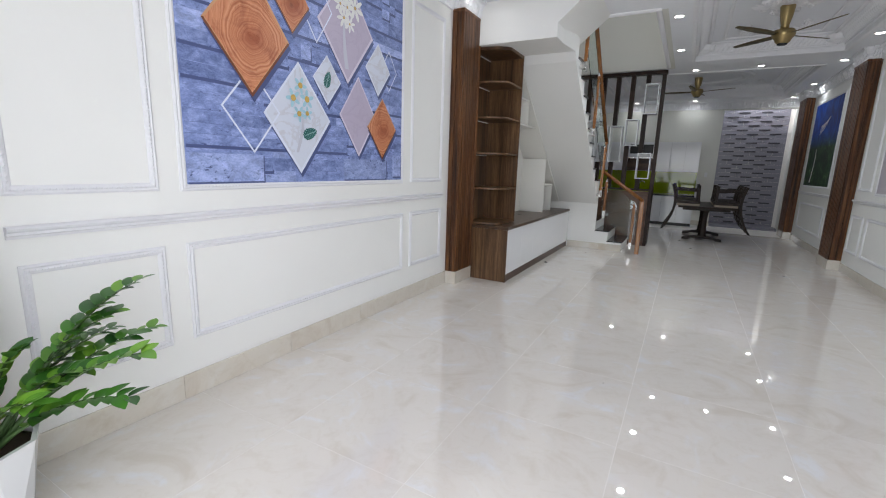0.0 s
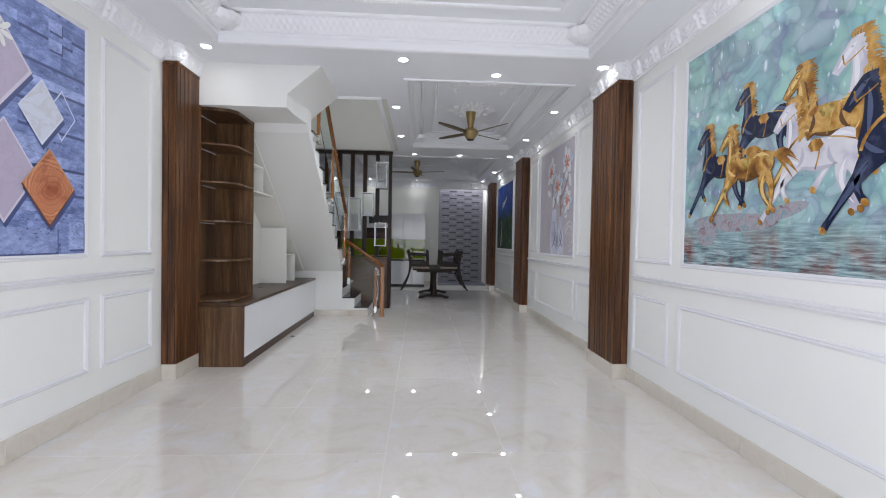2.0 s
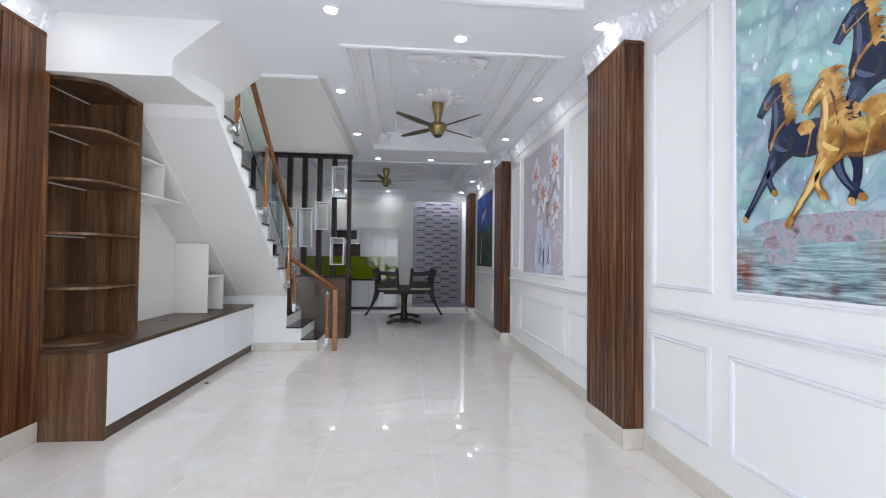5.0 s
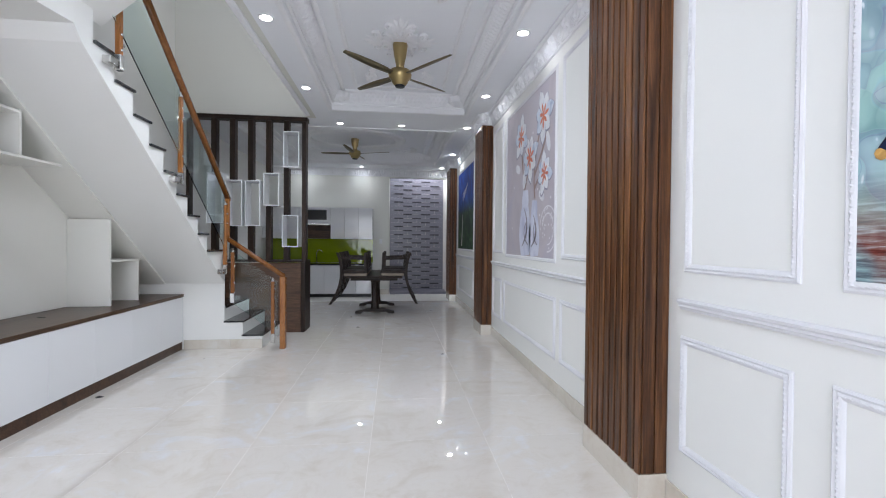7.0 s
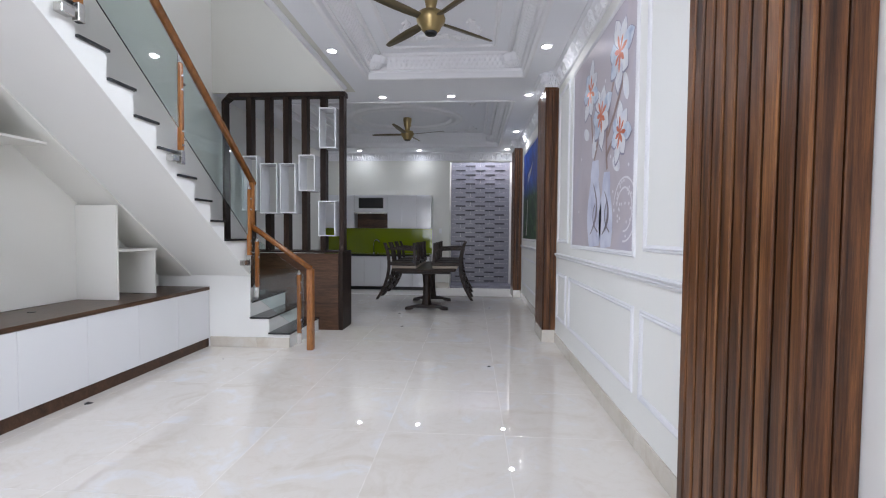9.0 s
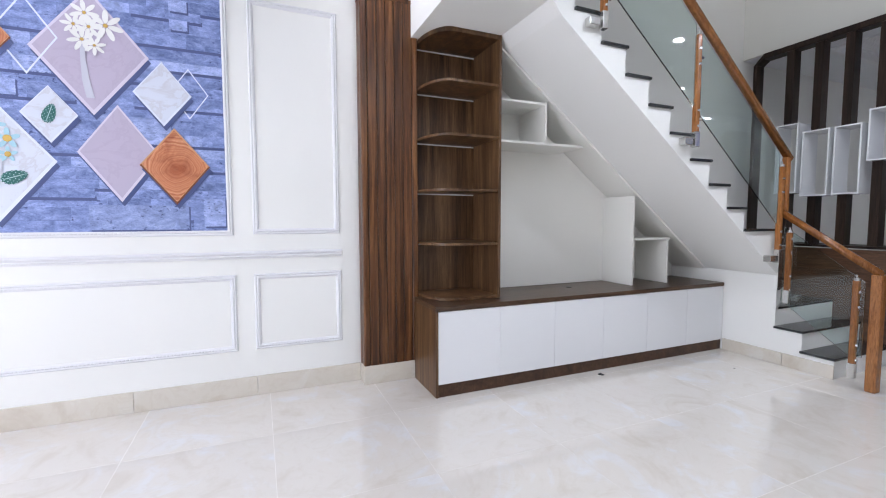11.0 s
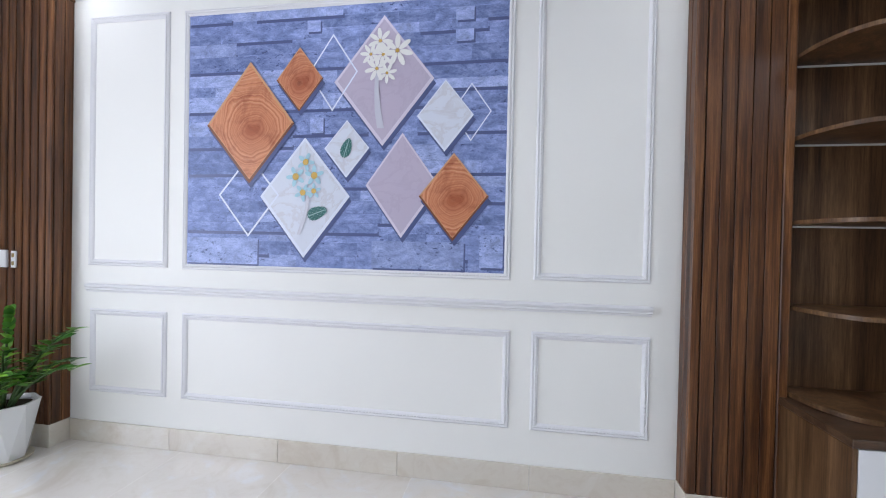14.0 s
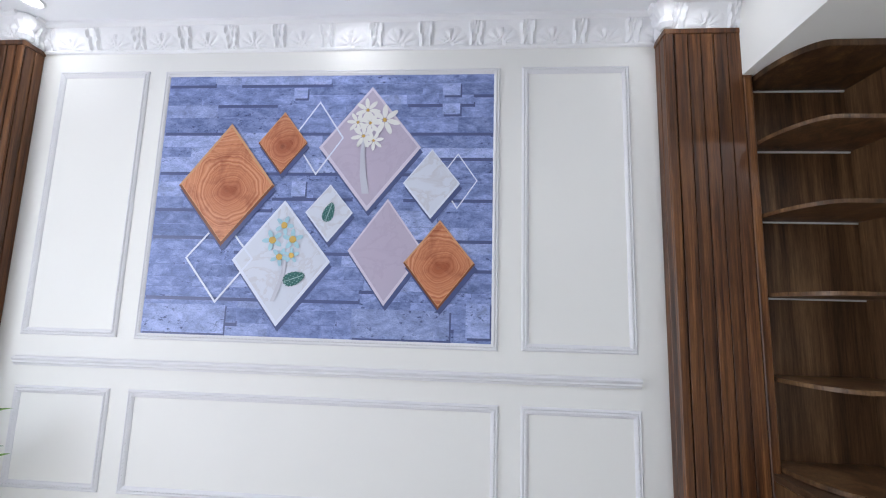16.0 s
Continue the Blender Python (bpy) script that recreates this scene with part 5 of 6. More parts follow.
def galloper(y, z, k, mat, mane, layer):
    """A plain flat running shape, facing +y."""
    x = XR - 0.0065 - 0.0012 * layer

    def q(a, b):
        return (y + a * k, z + b * k)
    for grow, back, name, tone in ((0.010, 0.0004, "dark_outline", "_deep"), (0.0, 0.0, "plain_shape", "")):
        bm = bmesh.new()
        xb = x + back
        blob(bm, xb, *q(0, 0.01 - grow), (0.30 + grow) * k, (0.118 + grow) * k, 0.08, 22)
        blob(bm, xb - 0.0001, *q(0.21, 0.03 - grow), (0.135 + grow) * k, (0.145 + grow) * k, 0, 18)
        blob(bm, xb - 0.00014, *q(-0.22, 0.03 - grow), (0.14 + grow) * k, (0.135 + grow) * k, 0, 18)
        widths = (0.125, 0.108, 0.094, 0.084, 0.075, 0.068, 0.062, 0.056, 0.046)
        band(bm, xb - 0.0002, curve(q(0.22, 0.06), q(0.22, 0.30), q(0.27, 0.45)), [(w + grow) * k for w in widths])
        band(bm, xb - 0.0003, [q(0.235, 0.46), q(0.29, 0.44), q(0.35, 0.385), q(0.41, 0.32), q(0.44, 0.28)], [(w + grow) * k for w in (0.040, 0.056, 0.048, 0.032, 0.026)])
        widths = (0.090, 0.072, 0.052, 0.040, 0.032, 0.025, 0.022, 0.020, 0.024)
        for i, pts in enumerate(((q(0.24, -0.06), q(0.42, -0.20), q(0.30, -0.36)), (q(0.24, -0.06), q(0.38, -0.24), q(0.58, -0.54)),
                                 (q(-0.25, -0.04), q(-0.12, -0.26), q(-0.36, -0.48)), (q(-0.20, -0.04), q(-0.42, -0.20), q(-0.30, -0.50)))):
            band(bm, xb - 0.00022 - 0.00003 * i, curve(*pts), [(w + grow * 0.6) * k for w in widths])
        part(name, bm, M[mat + tone], hm)
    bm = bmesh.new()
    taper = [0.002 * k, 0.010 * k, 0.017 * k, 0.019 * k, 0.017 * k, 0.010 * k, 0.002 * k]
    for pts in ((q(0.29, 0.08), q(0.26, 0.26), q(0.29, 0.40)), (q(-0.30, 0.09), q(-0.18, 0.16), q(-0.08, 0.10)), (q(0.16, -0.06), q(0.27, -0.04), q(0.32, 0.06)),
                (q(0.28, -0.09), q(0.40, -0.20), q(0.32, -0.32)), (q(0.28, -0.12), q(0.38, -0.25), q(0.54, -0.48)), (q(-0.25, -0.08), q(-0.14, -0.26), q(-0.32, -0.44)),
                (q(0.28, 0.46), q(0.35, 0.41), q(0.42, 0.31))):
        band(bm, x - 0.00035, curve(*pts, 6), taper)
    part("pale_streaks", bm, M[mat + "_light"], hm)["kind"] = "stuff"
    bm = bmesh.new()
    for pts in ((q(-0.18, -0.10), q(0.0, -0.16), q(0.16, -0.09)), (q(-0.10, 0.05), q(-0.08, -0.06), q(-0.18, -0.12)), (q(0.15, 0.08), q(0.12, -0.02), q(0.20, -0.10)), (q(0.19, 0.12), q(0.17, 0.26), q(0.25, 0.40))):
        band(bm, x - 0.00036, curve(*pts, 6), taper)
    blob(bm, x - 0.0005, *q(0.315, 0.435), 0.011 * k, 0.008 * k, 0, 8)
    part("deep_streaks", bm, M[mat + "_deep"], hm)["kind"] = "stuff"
    bm = bmesh.new()
    band(bm, x - 0.00037, [q(0.225, 0.48), q(0.235, 0.52), q(0.245, 0.555)], [0.020 * k, 0.017 * k, 0.002 * k])
    band(bm, x - 0.00038, [q(0.262, 0.48), q(0.275, 0.52), q(0.282, 0.550)], [0.020 * k, 0.016 * k, 0.002 * k])
    part("plain_tip", bm, M[mat], hm)
    bm = bmesh.new()
    rg = random.Random(int(y * 100))
    for i in range(30):
        t = i / 29
        a, b = q(0.165 + 0.055 * t + 0.02 * rg.random(), 0.14 + 0.37 * t)
        long = rg.uniform(0.7, 1.25)
        lift = rg.uniform(-0.02, 0.05)
        band(bm, x - 0.0005 - 0.00001 * i, curve((a, b), (a - 0.035 * k * long, b + 0.05 * k), (a - 0.085 * k * long, b + lift * k), 5),
             [0.010 * k, 0.011 * k, 0.010 * k, 0.008 * k, 0.005 * k, 0.001 * k])
    for i in range(6):
        a, b = q(0.22 + 0.02 * i, 0.50)
        band(bm, x - 0.0009 - 0.00001 * i, curve((a, b), (a + 0.01 * k, b + 0.05 * k), (a - 0.05 * k, b + 0.055 * k), 4), [0.008 * k, 0.009 * k, 0.007 * k, 0.004 * k, 0.001 * k])
    for i in range(7):
        band(bm, x - 0.0005 - 0.00006 * i, curve(q(-0.32, 0.06 + 0.012 * i), q(-0.46 - 0.02 * (i % 2), 0.20 - 0.03 * i), q(-0.60 - 0.03 * (i % 3), 0.05 - 0.04 * i), 5),
             [0.014 * k, 0.017 * k, 0.017 * k, 0.014 * k, 0.009 * k, 0.002 * k])
    for a, b in ((0.29, -0.37), (0.59, -0.555), (-0.37, -0.49), (-0.30, -0.51)):
        blob(bm, x - 0.0006, *q(a, b), 0.034 * k, 0.026 * k, 0.9, 8)
    part("mane_and_tail", bm, M[mane], hm)["kind"] = "stuff"
    bm = bmesh.new()
    band(bm, x - 0.0006, curve(q(0.17, 0.19), q(0.30, 0.12), q(0.33, -0.02), 5), 0.012 * k)
    blob(bm, x - 0.0006, *q(0.02, 0.075), 0.075 * k, 0.060 * k, 0.1, 6)
    band(bm, x - 0.00062, curve(q(-0.02, 0.05), q(-0.01, -0.04), q(0.02, -0.13), 5), 0.007 * k)
    band(bm, x - 0.00063, [q(0.385, 0.40), q(0.375, 0.34), q(0.36, 0.32)], 0.006 * k)
    band(bm, x - 0.00064, curve(q(0.36, 0.33), q(0.29, 0.36), q(0.23, 0.40), 5), 0.005 * k)
    band(bm, x - 0.00065, curve(q(-0.10, 0.12), q(-0.22, 0.10), q(-0.35, 0.04), 5), 0.006 * k)
    part("harness", bm, M["print_gold" if mat != "print_gold" else "print_saddle"], hm)["kind"] = "stuff"


part("rock_shape", blob(blob(blob(bmesh.new(), XR - 0.0066, 3.15, 1.585, 0.42, 0.065, 0.03), XR - 0.0067, 2.72, 1.63, 0.20, 0.045, -0.2), XR - 0.0068, 3.40, 1.50, 0.10, 0.09, 0.3), M["print_rock"], hm)
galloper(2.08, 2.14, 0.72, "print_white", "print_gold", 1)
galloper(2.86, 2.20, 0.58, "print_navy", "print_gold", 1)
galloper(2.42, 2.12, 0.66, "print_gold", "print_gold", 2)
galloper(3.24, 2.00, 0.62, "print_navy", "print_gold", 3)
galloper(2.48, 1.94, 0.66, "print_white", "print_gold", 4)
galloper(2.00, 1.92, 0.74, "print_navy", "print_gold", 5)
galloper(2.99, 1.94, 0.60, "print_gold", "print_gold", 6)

# pale mural with vases of magnolia
M["mag_ground"] = cloudy("printed_pale_mauve", [(0.44, 0.40, 0.45), (0.54, 0.49, 0.53), (0.48, 0.46, 0.55)], 1.3, 0.8)
M["mag_petal"] = cloudy("printed_magnolia_petal", [(0.60, 0.60, 0.68), (0.80, 0.80, 0.82), (0.72, 0.74, 0.82)], 10, 0.6)
M["mag_heart"] = material("printed_coral", (0.66, 0.15, 0.06), 0.3)
M["mag_rim"] = material("printed_grey_rim", (0.24, 0.23, 0.32), 0.3)
M["mag_blue"] = cloudy("printed_petal_blue", [(0.36, 0.44, 0.58), (0.60, 0.66, 0.76), (0.76, 0.78, 0.82)], 12, 0.5)
M["vase_print"] = cloudy("printed_vase_white", [(0.45, 0.47, 0.62), (0.64, 0.66, 0.78), (0.72, 0.74, 0.84)], 5, 0.5)
M["vase_dark"] = material("printed_dark_scroll", (0.16, 0.13, 0.17), 0.3)
M["branch"] = material("printed_branch", (0.30, 0.19, 0.17), 0.3)
M["print_light"] = material("printed_white_swirl", (0.74, 0.72, 0.76), 0.3)
mg = mural("magnolia_mural", XR, -1, 6.270, 7.955, 1.240, 2.962, M["mag_ground"], "pale mauve wall mural of white magnolias in two vases")
XM = XR - 0.0068
bm = bmesh.new()
for a, b, c in (((6.83, 1.85), (6.95, 2.20), (6.62, 2.62)), ((6.85, 1.95), (6.75, 2.05), (6.55, 2.06)), ((7.19, 1.98), (7.05, 2.15), (7.02, 2.30)), ((7.20, 2.0), (7.30, 2.30), (7.34, 2.62)), ((6.84, 2.1), (6.55, 2.35), (6.50, 2.45))):
    band(bm, XM, curve(a, b, c), 0.020)
part("branches", bm, M["branch"], mg)


def vase(y, z0, z1, w):
    bm = bmesh.new()
    n = 18
    pts = []
    for i in range(n + 1):
        t = i / n
        pts.append((y + 0.02 * math.sin(3 * t), z0 + (z1 - z0) * t))
    ws = [w * (0.55 + 0.45 * math.sin(math.pi * min(1, 0.12 + (i / n) * 1.15)) if i / n < 0.8 else 0.62 - 0.9 * (i / n - 0.8)) for i in range(n + 1)]
    band(bm, XM - 0.0006, pts, ws)
    part("vase_shape", bm, M["vase_print"], mg)
    bm = bmesh.new()
    band(bm, XM - 0.0012, curve((y + w * 0.6, z0 + 0.1), (y - w, z0 + (z1 - z0) * 0.4), (y + w * 0.3, z0 + (z1 - z0) * 0.75), 10), [0.004, 0.010, 0.016, 0.02, 0.022, 0.022, 0.02, 0.016, 0.012, 0.008, 0.004])
    band(bm, XM - 0.0012, curve((y - w * 0.5, z0 + 0.12), (y + w * 0.7, z0 + 0.22), (y - w * 0.1, z0 + 0.36), 8), 0.009)
    part("vase_scroll", bm, M["vase_dark"], mg)


vase(7.15, 1.245, 1.97, 0.21)
vase(6.83, 1.245, 1.83, 0.17)


def petal_outline(bm, x, y, z, length, width, turn):
    """A pointed petal from its root outwards."""
    vs = []
    for side in (1, -1):
        for i in range(9):
            t = i / 8 if side > 0 else 1 - i / 8
            if side < 0 and i in (0, 8):
                continue
            w = side * width * math.sin(math.pi * t ** 1.35)
            a = length * t
            vs.append(bm.verts.new((x, y + a * math.cos(turn) - w * math.sin(turn), z + a * math.sin(turn) + w * math.cos(turn))))
    bm.faces.new(vs)
    return bm


def magnolia(y, z, r, turn):
    for k in range(7):
        a = turn + 2 * math.pi * k / 7
        long = r * (1.05 if k % 2 else 0.85)
        x = XM - 0.0018 - 0.00012 * k
        part("petal_rim", petal_outline(bmesh.new(), x + 0.00005, y, z - 0.008, long * 1.05, r * 0.30, a), M["mag_rim"], mg)
        part("petal", petal_outline(bmesh.new(), x, y, z, long, r * 0.27, a), M["mag_petal" if k % 3 else "mag_blue"], mg)
        part("petal_vein", petal_outline(bmesh.new(), x - 0.00005, y, z, long * 0.52, r * 0.075, a), M["mag_heart"], mg)
    part("magnolia_heart", blob(bmesh.new(), XM - 0.0030, y, z - 0.01, r * 0.10, r * 0.20, turn * 0.4 - 0.3, 10), M["mag_heart"], mg)


for y, z, r, turn in ((6.585, 2.64, 0.27, 0.3), (7.34, 2.60, 0.26, 0.9), (7.01, 2.31, 0.27, 0.1), (6.55, 2.07, 0.22, 0.6)):
    magnolia(y, z, r, turn)
bm = bmesh.new()
for y, z, ry, rz, t in ((7.45, 2.25, 0.10, 0.05, 0.4), (6.45, 2.36, 0.05, 0.11, -0.4), (7.20, 2.10, 0.06, 0.11, 0.2), (6.62, 1.86, 0.09, 0.05, 0.5), (7.0, 2.08, 0.08, 0.05, 0.8)):
    blob(bm, XM - 0.0012, y, z, ry, rz, t)
part("buds", bm, M["mag_petal"], mg)["kind"] = "stuff"
bm = bmesh.new()
for r in (0.22, 0.15):
    band(bm, XM - 0.0003, [(6.44 + r * math.cos(a), 1.52 + r * math.sin(a)) for a in [0.2 + 4.6 * i / 24 for i in range(25)]], 0.007)
rng = random.Random(8)
for i in range(26):
    a, r = rng.uniform(0, 6.28), rng.uniform(0.04, 0.2)
    blob(bm, XM - 0.0004, 6.46 + r * math.cos(a), 1.52 + r * math.sin(a), 0.012, 0.012, 0, 8)
for i in range(10):
    blob(bm, XM - 0.0004, rng.uniform(6.35, 7.85), rng.uniform(1.3, 2.8), 0.014, 0.014, 0, 8)
part("pearls", bm, M["print_light"], mg)["kind"] = "stuff"

# blue garden mural
m = cloudy("printed_blue_garden", [(0.004, 0.018, 0.08), (0.006, 0.04, 0.30), (0.012, 0.10, 0.55), (0.03, 0.18, 0.62)], 2.0, 1.5)
tc = node(m, "ShaderNodeTexCoord")
sep = node(m, "ShaderNodeSeparateXYZ")
link(m, tc.outputs["Object"], sep.inputs[0])
edge = node(m, "ShaderNodeMapRange")
edge.inputs["From Min"].default_value, edge.inputs["From Max"].default_value = 1.05, 0.75
link(m, sep.outputs["Z"], edge.inputs["Value"])
green = ramp(m, fbm(m, coords(m), 5, 6, 0.65, 1.0), [(0.3, (0.004, 0.014, 0.010)), (0.5, (0.012, 0.045, 0.018)), (0.64, (0.05, 0.13, 0.045)), (0.76, (0.30, 0.40, 0.26))])
base_in = bsdf(m).inputs["Base Color"]
link(m, mix(m, edge.outputs[0], base_in.links[0].from_socket, green), base_in)
bg = mural("garden_mural", XR, -1, 10.32, 12.25, 1.255, 2.90, m, "deep blue and green wall mural of a garden with white blossom")
bm = bmesh.new()
for i in range(14):
    t = i / 13
    blob(bm, XR - 0.0070, 11.75 - 0.12 * math.sin(2 * t), 1.34 + 0.62 * t, 0.055 * (1.1 - t * 0.7), 0.030, rng.uniform(-0.5, 0.5), 9)
part("blossom", bm, M["petal_white"], bg)
bm = bmesh.new()
for i in range(9):
    band(bm, XR - 0.0069, curve((11.2 + 0.05 * i, 2.42 - 0.02 * i), (11.15 + 0.06 * i, 2.5 + 0.01 * i), (11.02 + 0.05 * i, 2.58 - 0.03 * i), 4), 0.012)
part("pale_spray", bm, M["mag_petal"], bg)


# ---- plaster ornaments on the ceiling
def scroll(bm, cx, cy, r, turns, start, hand, thick, z=ZT):
    """A plaster volute that opens out from its eye."""
    pts, radii = [], []
    n = 26
    for i in range(n + 1):
        t = i / n
        a = start + hand * 2 * math.pi * turns * t
        k = r * (0.12 + 0.88 * t)
        pts.append((cx + k * math.cos(a), cy + k * math.sin(a), z - 0.006))
        radii.append(thick * (0.55 + 0.75 * t) * (1.0 if t < 0.85 else (1 - t) / 0.15 * 0.8 + 0.2))
    tube(bm, pts, radii, 6)
    bmesh.ops.create_uvsphere(bm, u_segments=10, v_segments=6, radius=thick * 1.6, matrix=Matrix.Translation((cx, cy, z - 0.006)))


def lobe(bm, x, y, turn, length, width, z=ZT):
    """One ribbed acanthus lobe lying on the ceiling."""
    rows = []
    for i in range(7):
        t = i / 6
        w = width * math.sin(math.pi * min(1, 0.12 + 0.88 * t)) ** 0.7
        row = []
        for j in range(5):
            q = j / 2 - 1
            a, b = length * t, q * w
            h = 0.028 * math.sin(math.pi * (0.15 + 0.85 * t)) * (1 - 0.55 * q * q) + (0.006 if j == 2 else 0)
            row.append(bm.verts.new((x + a * math.cos(turn) - b * math.sin(turn), y + a * math.sin(turn) + b * math.cos(turn), z - 0.002 - h)))
        rows.append(row)
    for r0, r1 in zip(rows, rows[1:]):
        for j in range(4):
            bm.faces.new((r0[j], r0[j + 1], r1[j + 1], r1[j]))


def rosette(cx, cy, hx, hy):
    """A four-armed ceiling rose of acanthus lobes and volutes."""
    bm = bmesh.new()
    for k in range(16):
        a = 2 * math.pi * k / 16
        lobe(bm, 0.20 * math.cos(a), 0.20 * math.sin(a), a, 0.34, 0.075)
    for k in range(4):
        a = math.pi / 2 * k
        for j in range(7):
            lobe(bm, 0.46 * math.cos(a), 0.46 * math.sin(a), a + (j - 3) * 0.42, 0.48 - 0.055 * abs(j - 3), 0.075)
        for j in (-1, 1):
            scroll(bm, 0.66 * math.cos(a + j * 0.42), 0.66 * math.sin(a + j * 0.42), 0.13, 1.3, a + 2.0 * j, j, 0.020)
            scroll(bm, 0.42 * math.cos(a + j * 0.62), 0.42 * math.sin(a + j * 0.62), 0.11, 1.2, a - 1.0 * j, -j, 0.018)
    lathe(bm, [(0.24, ZT - 0.002), (0.24, ZT - 0.018), (0.20, ZT - 0.026), (0.17, ZT - 0.016), (0.05, ZT - 0.03)], (0, 0, 0), n=32)
    for v in bm.verts:
        v.co.x, v.co.y = cx + v.co.x * hx, cy + v.co.y * hy
    part("rosette", bm, M["plaster"], ceiling, "", True)


def corner_spray(cx, cy, fx, fy, size):
    """Volutes and leaves spreading from a tray corner along both of its sides."""
    bm = bmesh.new()
    turn = math.atan2(fy, fx)
    hand = fx * fy
    for side in (-1, 1):
        d = turn + side * hand * 0.62
        ex, ey = cx - 0.55 * size * math.cos(turn), cy - 0.55 * size * math.sin(turn)
        scroll(bm, ex + size * 0.95 * math.cos(d), ey + size * 0.95 * math.sin(d), size * 0.34, 1.4, d + 2.2 * side, side, 0.020)
        scroll(bm, ex + size * 1.55 * math.cos(d), ey + size * 1.55 * math.sin(d), size * 0.22, 1.2, d - 1.0 * side, -side, 0.015)
        for i in range(5):
            lobe(bm, ex + size * (0.45 + 0.28 * i) * math.cos(d), ey + size * (0.45 + 0.28 * i) * math.sin(d), d + side * (0.9 - 0.25 * i), size * 0.42, size * 0.13)
            lobe(bm, ex + size * (0.45 + 0.28 * i) * math.cos(d), ey + size * (0.45 + 0.28 * i) * math.sin(d), d - side * (0.8 - 0.15 * i), size * 0.34, size * 0.11)
    for i in range(5):
        lobe(bm, cx - 0.6 * size * math.cos(turn), cy - 0.6 * size * math.sin(turn), turn + (i - 2) * 0.42, size * 0.75, size * 0.15)
    part("corner_spray", bm, M["plaster"], ceiling, "", True)


def tray_ornaments(h, inset, size):
    x0, x1, y0, y1 = h
    bm = frame_sweep(bmesh.new(), (x0 + inset, y0 + inset, ZT), (1, 0, 0), (0, 1, 0), (0, 0, -1), x1 - x0 - 2 * inset, y1 - y0 - 2 * inset,
                     [(0, 0), (0.004, 0.014), (0.020, 0.010), (0.034, 0.018), (0.048, 0.012), (0.052, 0)])
    beads(bm, (x0 + inset, y0 + inset, ZT - 0.002), (1, 0, 0), (0, 1, 0), (0, 0, -1), x1 - x0 - 2 * inset, y1 - y0 - 2 * inset, 0.034, 0.045, 0.011)
    part("inner_moulding", bm, M["plaster"], ceiling)
    k = inset + 0.09 + size
    for cx, cy, fx, fy in ((x0 + k, y0 + k, 1, 1), (x1 - k, y0 + k, -1, 1), (x0 + k, y1 - k, 1, -1), (x1 - k, y1 - k, -1, -1)):
        corner_spray(cx, cy, fx, fy, size)
    for cx, cy in ((x0 + 0.13, y0 + 0.13), (x1 - 0.13, y0 + 0.13), (x0 + 0.13, y1 - 0.13), (x1 - 0.13, y1 - 0.13)):
        bm = bmesh.new()
        rings = []
        for i in range(9):
            ph = math.pi / 2 * i / 8
            ring = []
            for j in range(48):
                a = 2 * math.pi * j / 48
                r = 0.150 * (1 + 0.10 * abs(math.cos(6 * a))) * math.cos(ph) ** 0.8 + 0.004
                ring.append(bm.verts.new((cx + r * math.cos(a), cy + r * math.sin(a), ZT - 0.03 - 0.11 * math.sin(ph) - 0.014 * math.cos(9 * ph) * abs(math.cos(6 * a)))))
            rings.append(ring)
        for r0, r1 in zip(rings, rings[1:]):
            for j in range(48):
                bm.faces.new((r0[j], r0[(j + 1) % 48], r1[(j + 1) % 48], r1[j]))
        part("corner_shell", bm, M["plaster"], ceiling, "", True)


tray_ornaments(TRAYS[0], 0.42, 0.27)
tray_ornaments(TRAYS[1], 0.36, 0.23)
tray_ornaments(TRAYS[2], 0.30, 0.24)
rosette(0.825, 7.10, 0.42, 0.52)
rosette(-0.12, 2.62, 0.46, 0.46)
bm = bmesh.new()
rings = []
for k in range(72):
    a = 2 * math.pi * k / 72
    row = []
    for d, hgt in ((0.0, 0), (0.01, 0.03), (0.05, 0.045), (0.08, 0.02), (0.15, 0.02), (0.18, 0.045), (0.22, 0.03), (0.23, 0)):
        g = 0.010 * math.cos(18 * a) if 0.06 < d < 0.17 else 0
        row.append(bm.verts.new((-0.08 + (0.80 + d) * 1.05 * math.cos(a), 11.62 + (0.62 + d) * math.sin(a), ZT - hgt - g)))
    rings.append(row)
for k in range(72):
    for j in range(7):
        bm.faces.new((rings[k][j], rings[(k + 1) % 72][j], rings[(k + 1) % 72][j + 1], rings[k][j + 1]))
part("oval_ring", bm, M["plaster"], ceiling, "", True)


# ---- breaker box, switch and socket on the first pillar
XB = -2.352
bx = thing("breaker_box", (XB, 0.06, 1.32), "white plastic breaker box with a dark window on slats", "breaker box")
part("case", cube(XB, XB + 0.055, 0.0, 0.125, 1.225, 1.425, 0.012, 2), M["white_plastic"], bx)
part("window", cube(XB + 0.055, XB + 0.060, 0.022, 0.103, 1.275, 1.375, 0.003), M["black"], bx, "dark flip window")
ss = thing("wall_switch", (XB, 0.166, 1.285), "white plastic switch on the wooden slats", "switch")
part("plate", cube(XB, XB + 0.022, 0.130, 0.204, 1.225, 1.345, 0.004), M["white_plastic"], ss)
pl = thing("wall_socket", (XB, 0.257, 1.285), "narrow white socket strip on the wooden slats", "socket")
part("plate", cube(XB, XB + 0.014, 0.236, 0.274, 1.225, 1.340, 0.003), M["white_plastic"], pl)
for z in (1.255, 1.31):
    part("insert", cube(XB + 0.014, XB + 0.017, 0.246, 0.264, z - 0.013, z + 0.013), M["bronze"], pl)


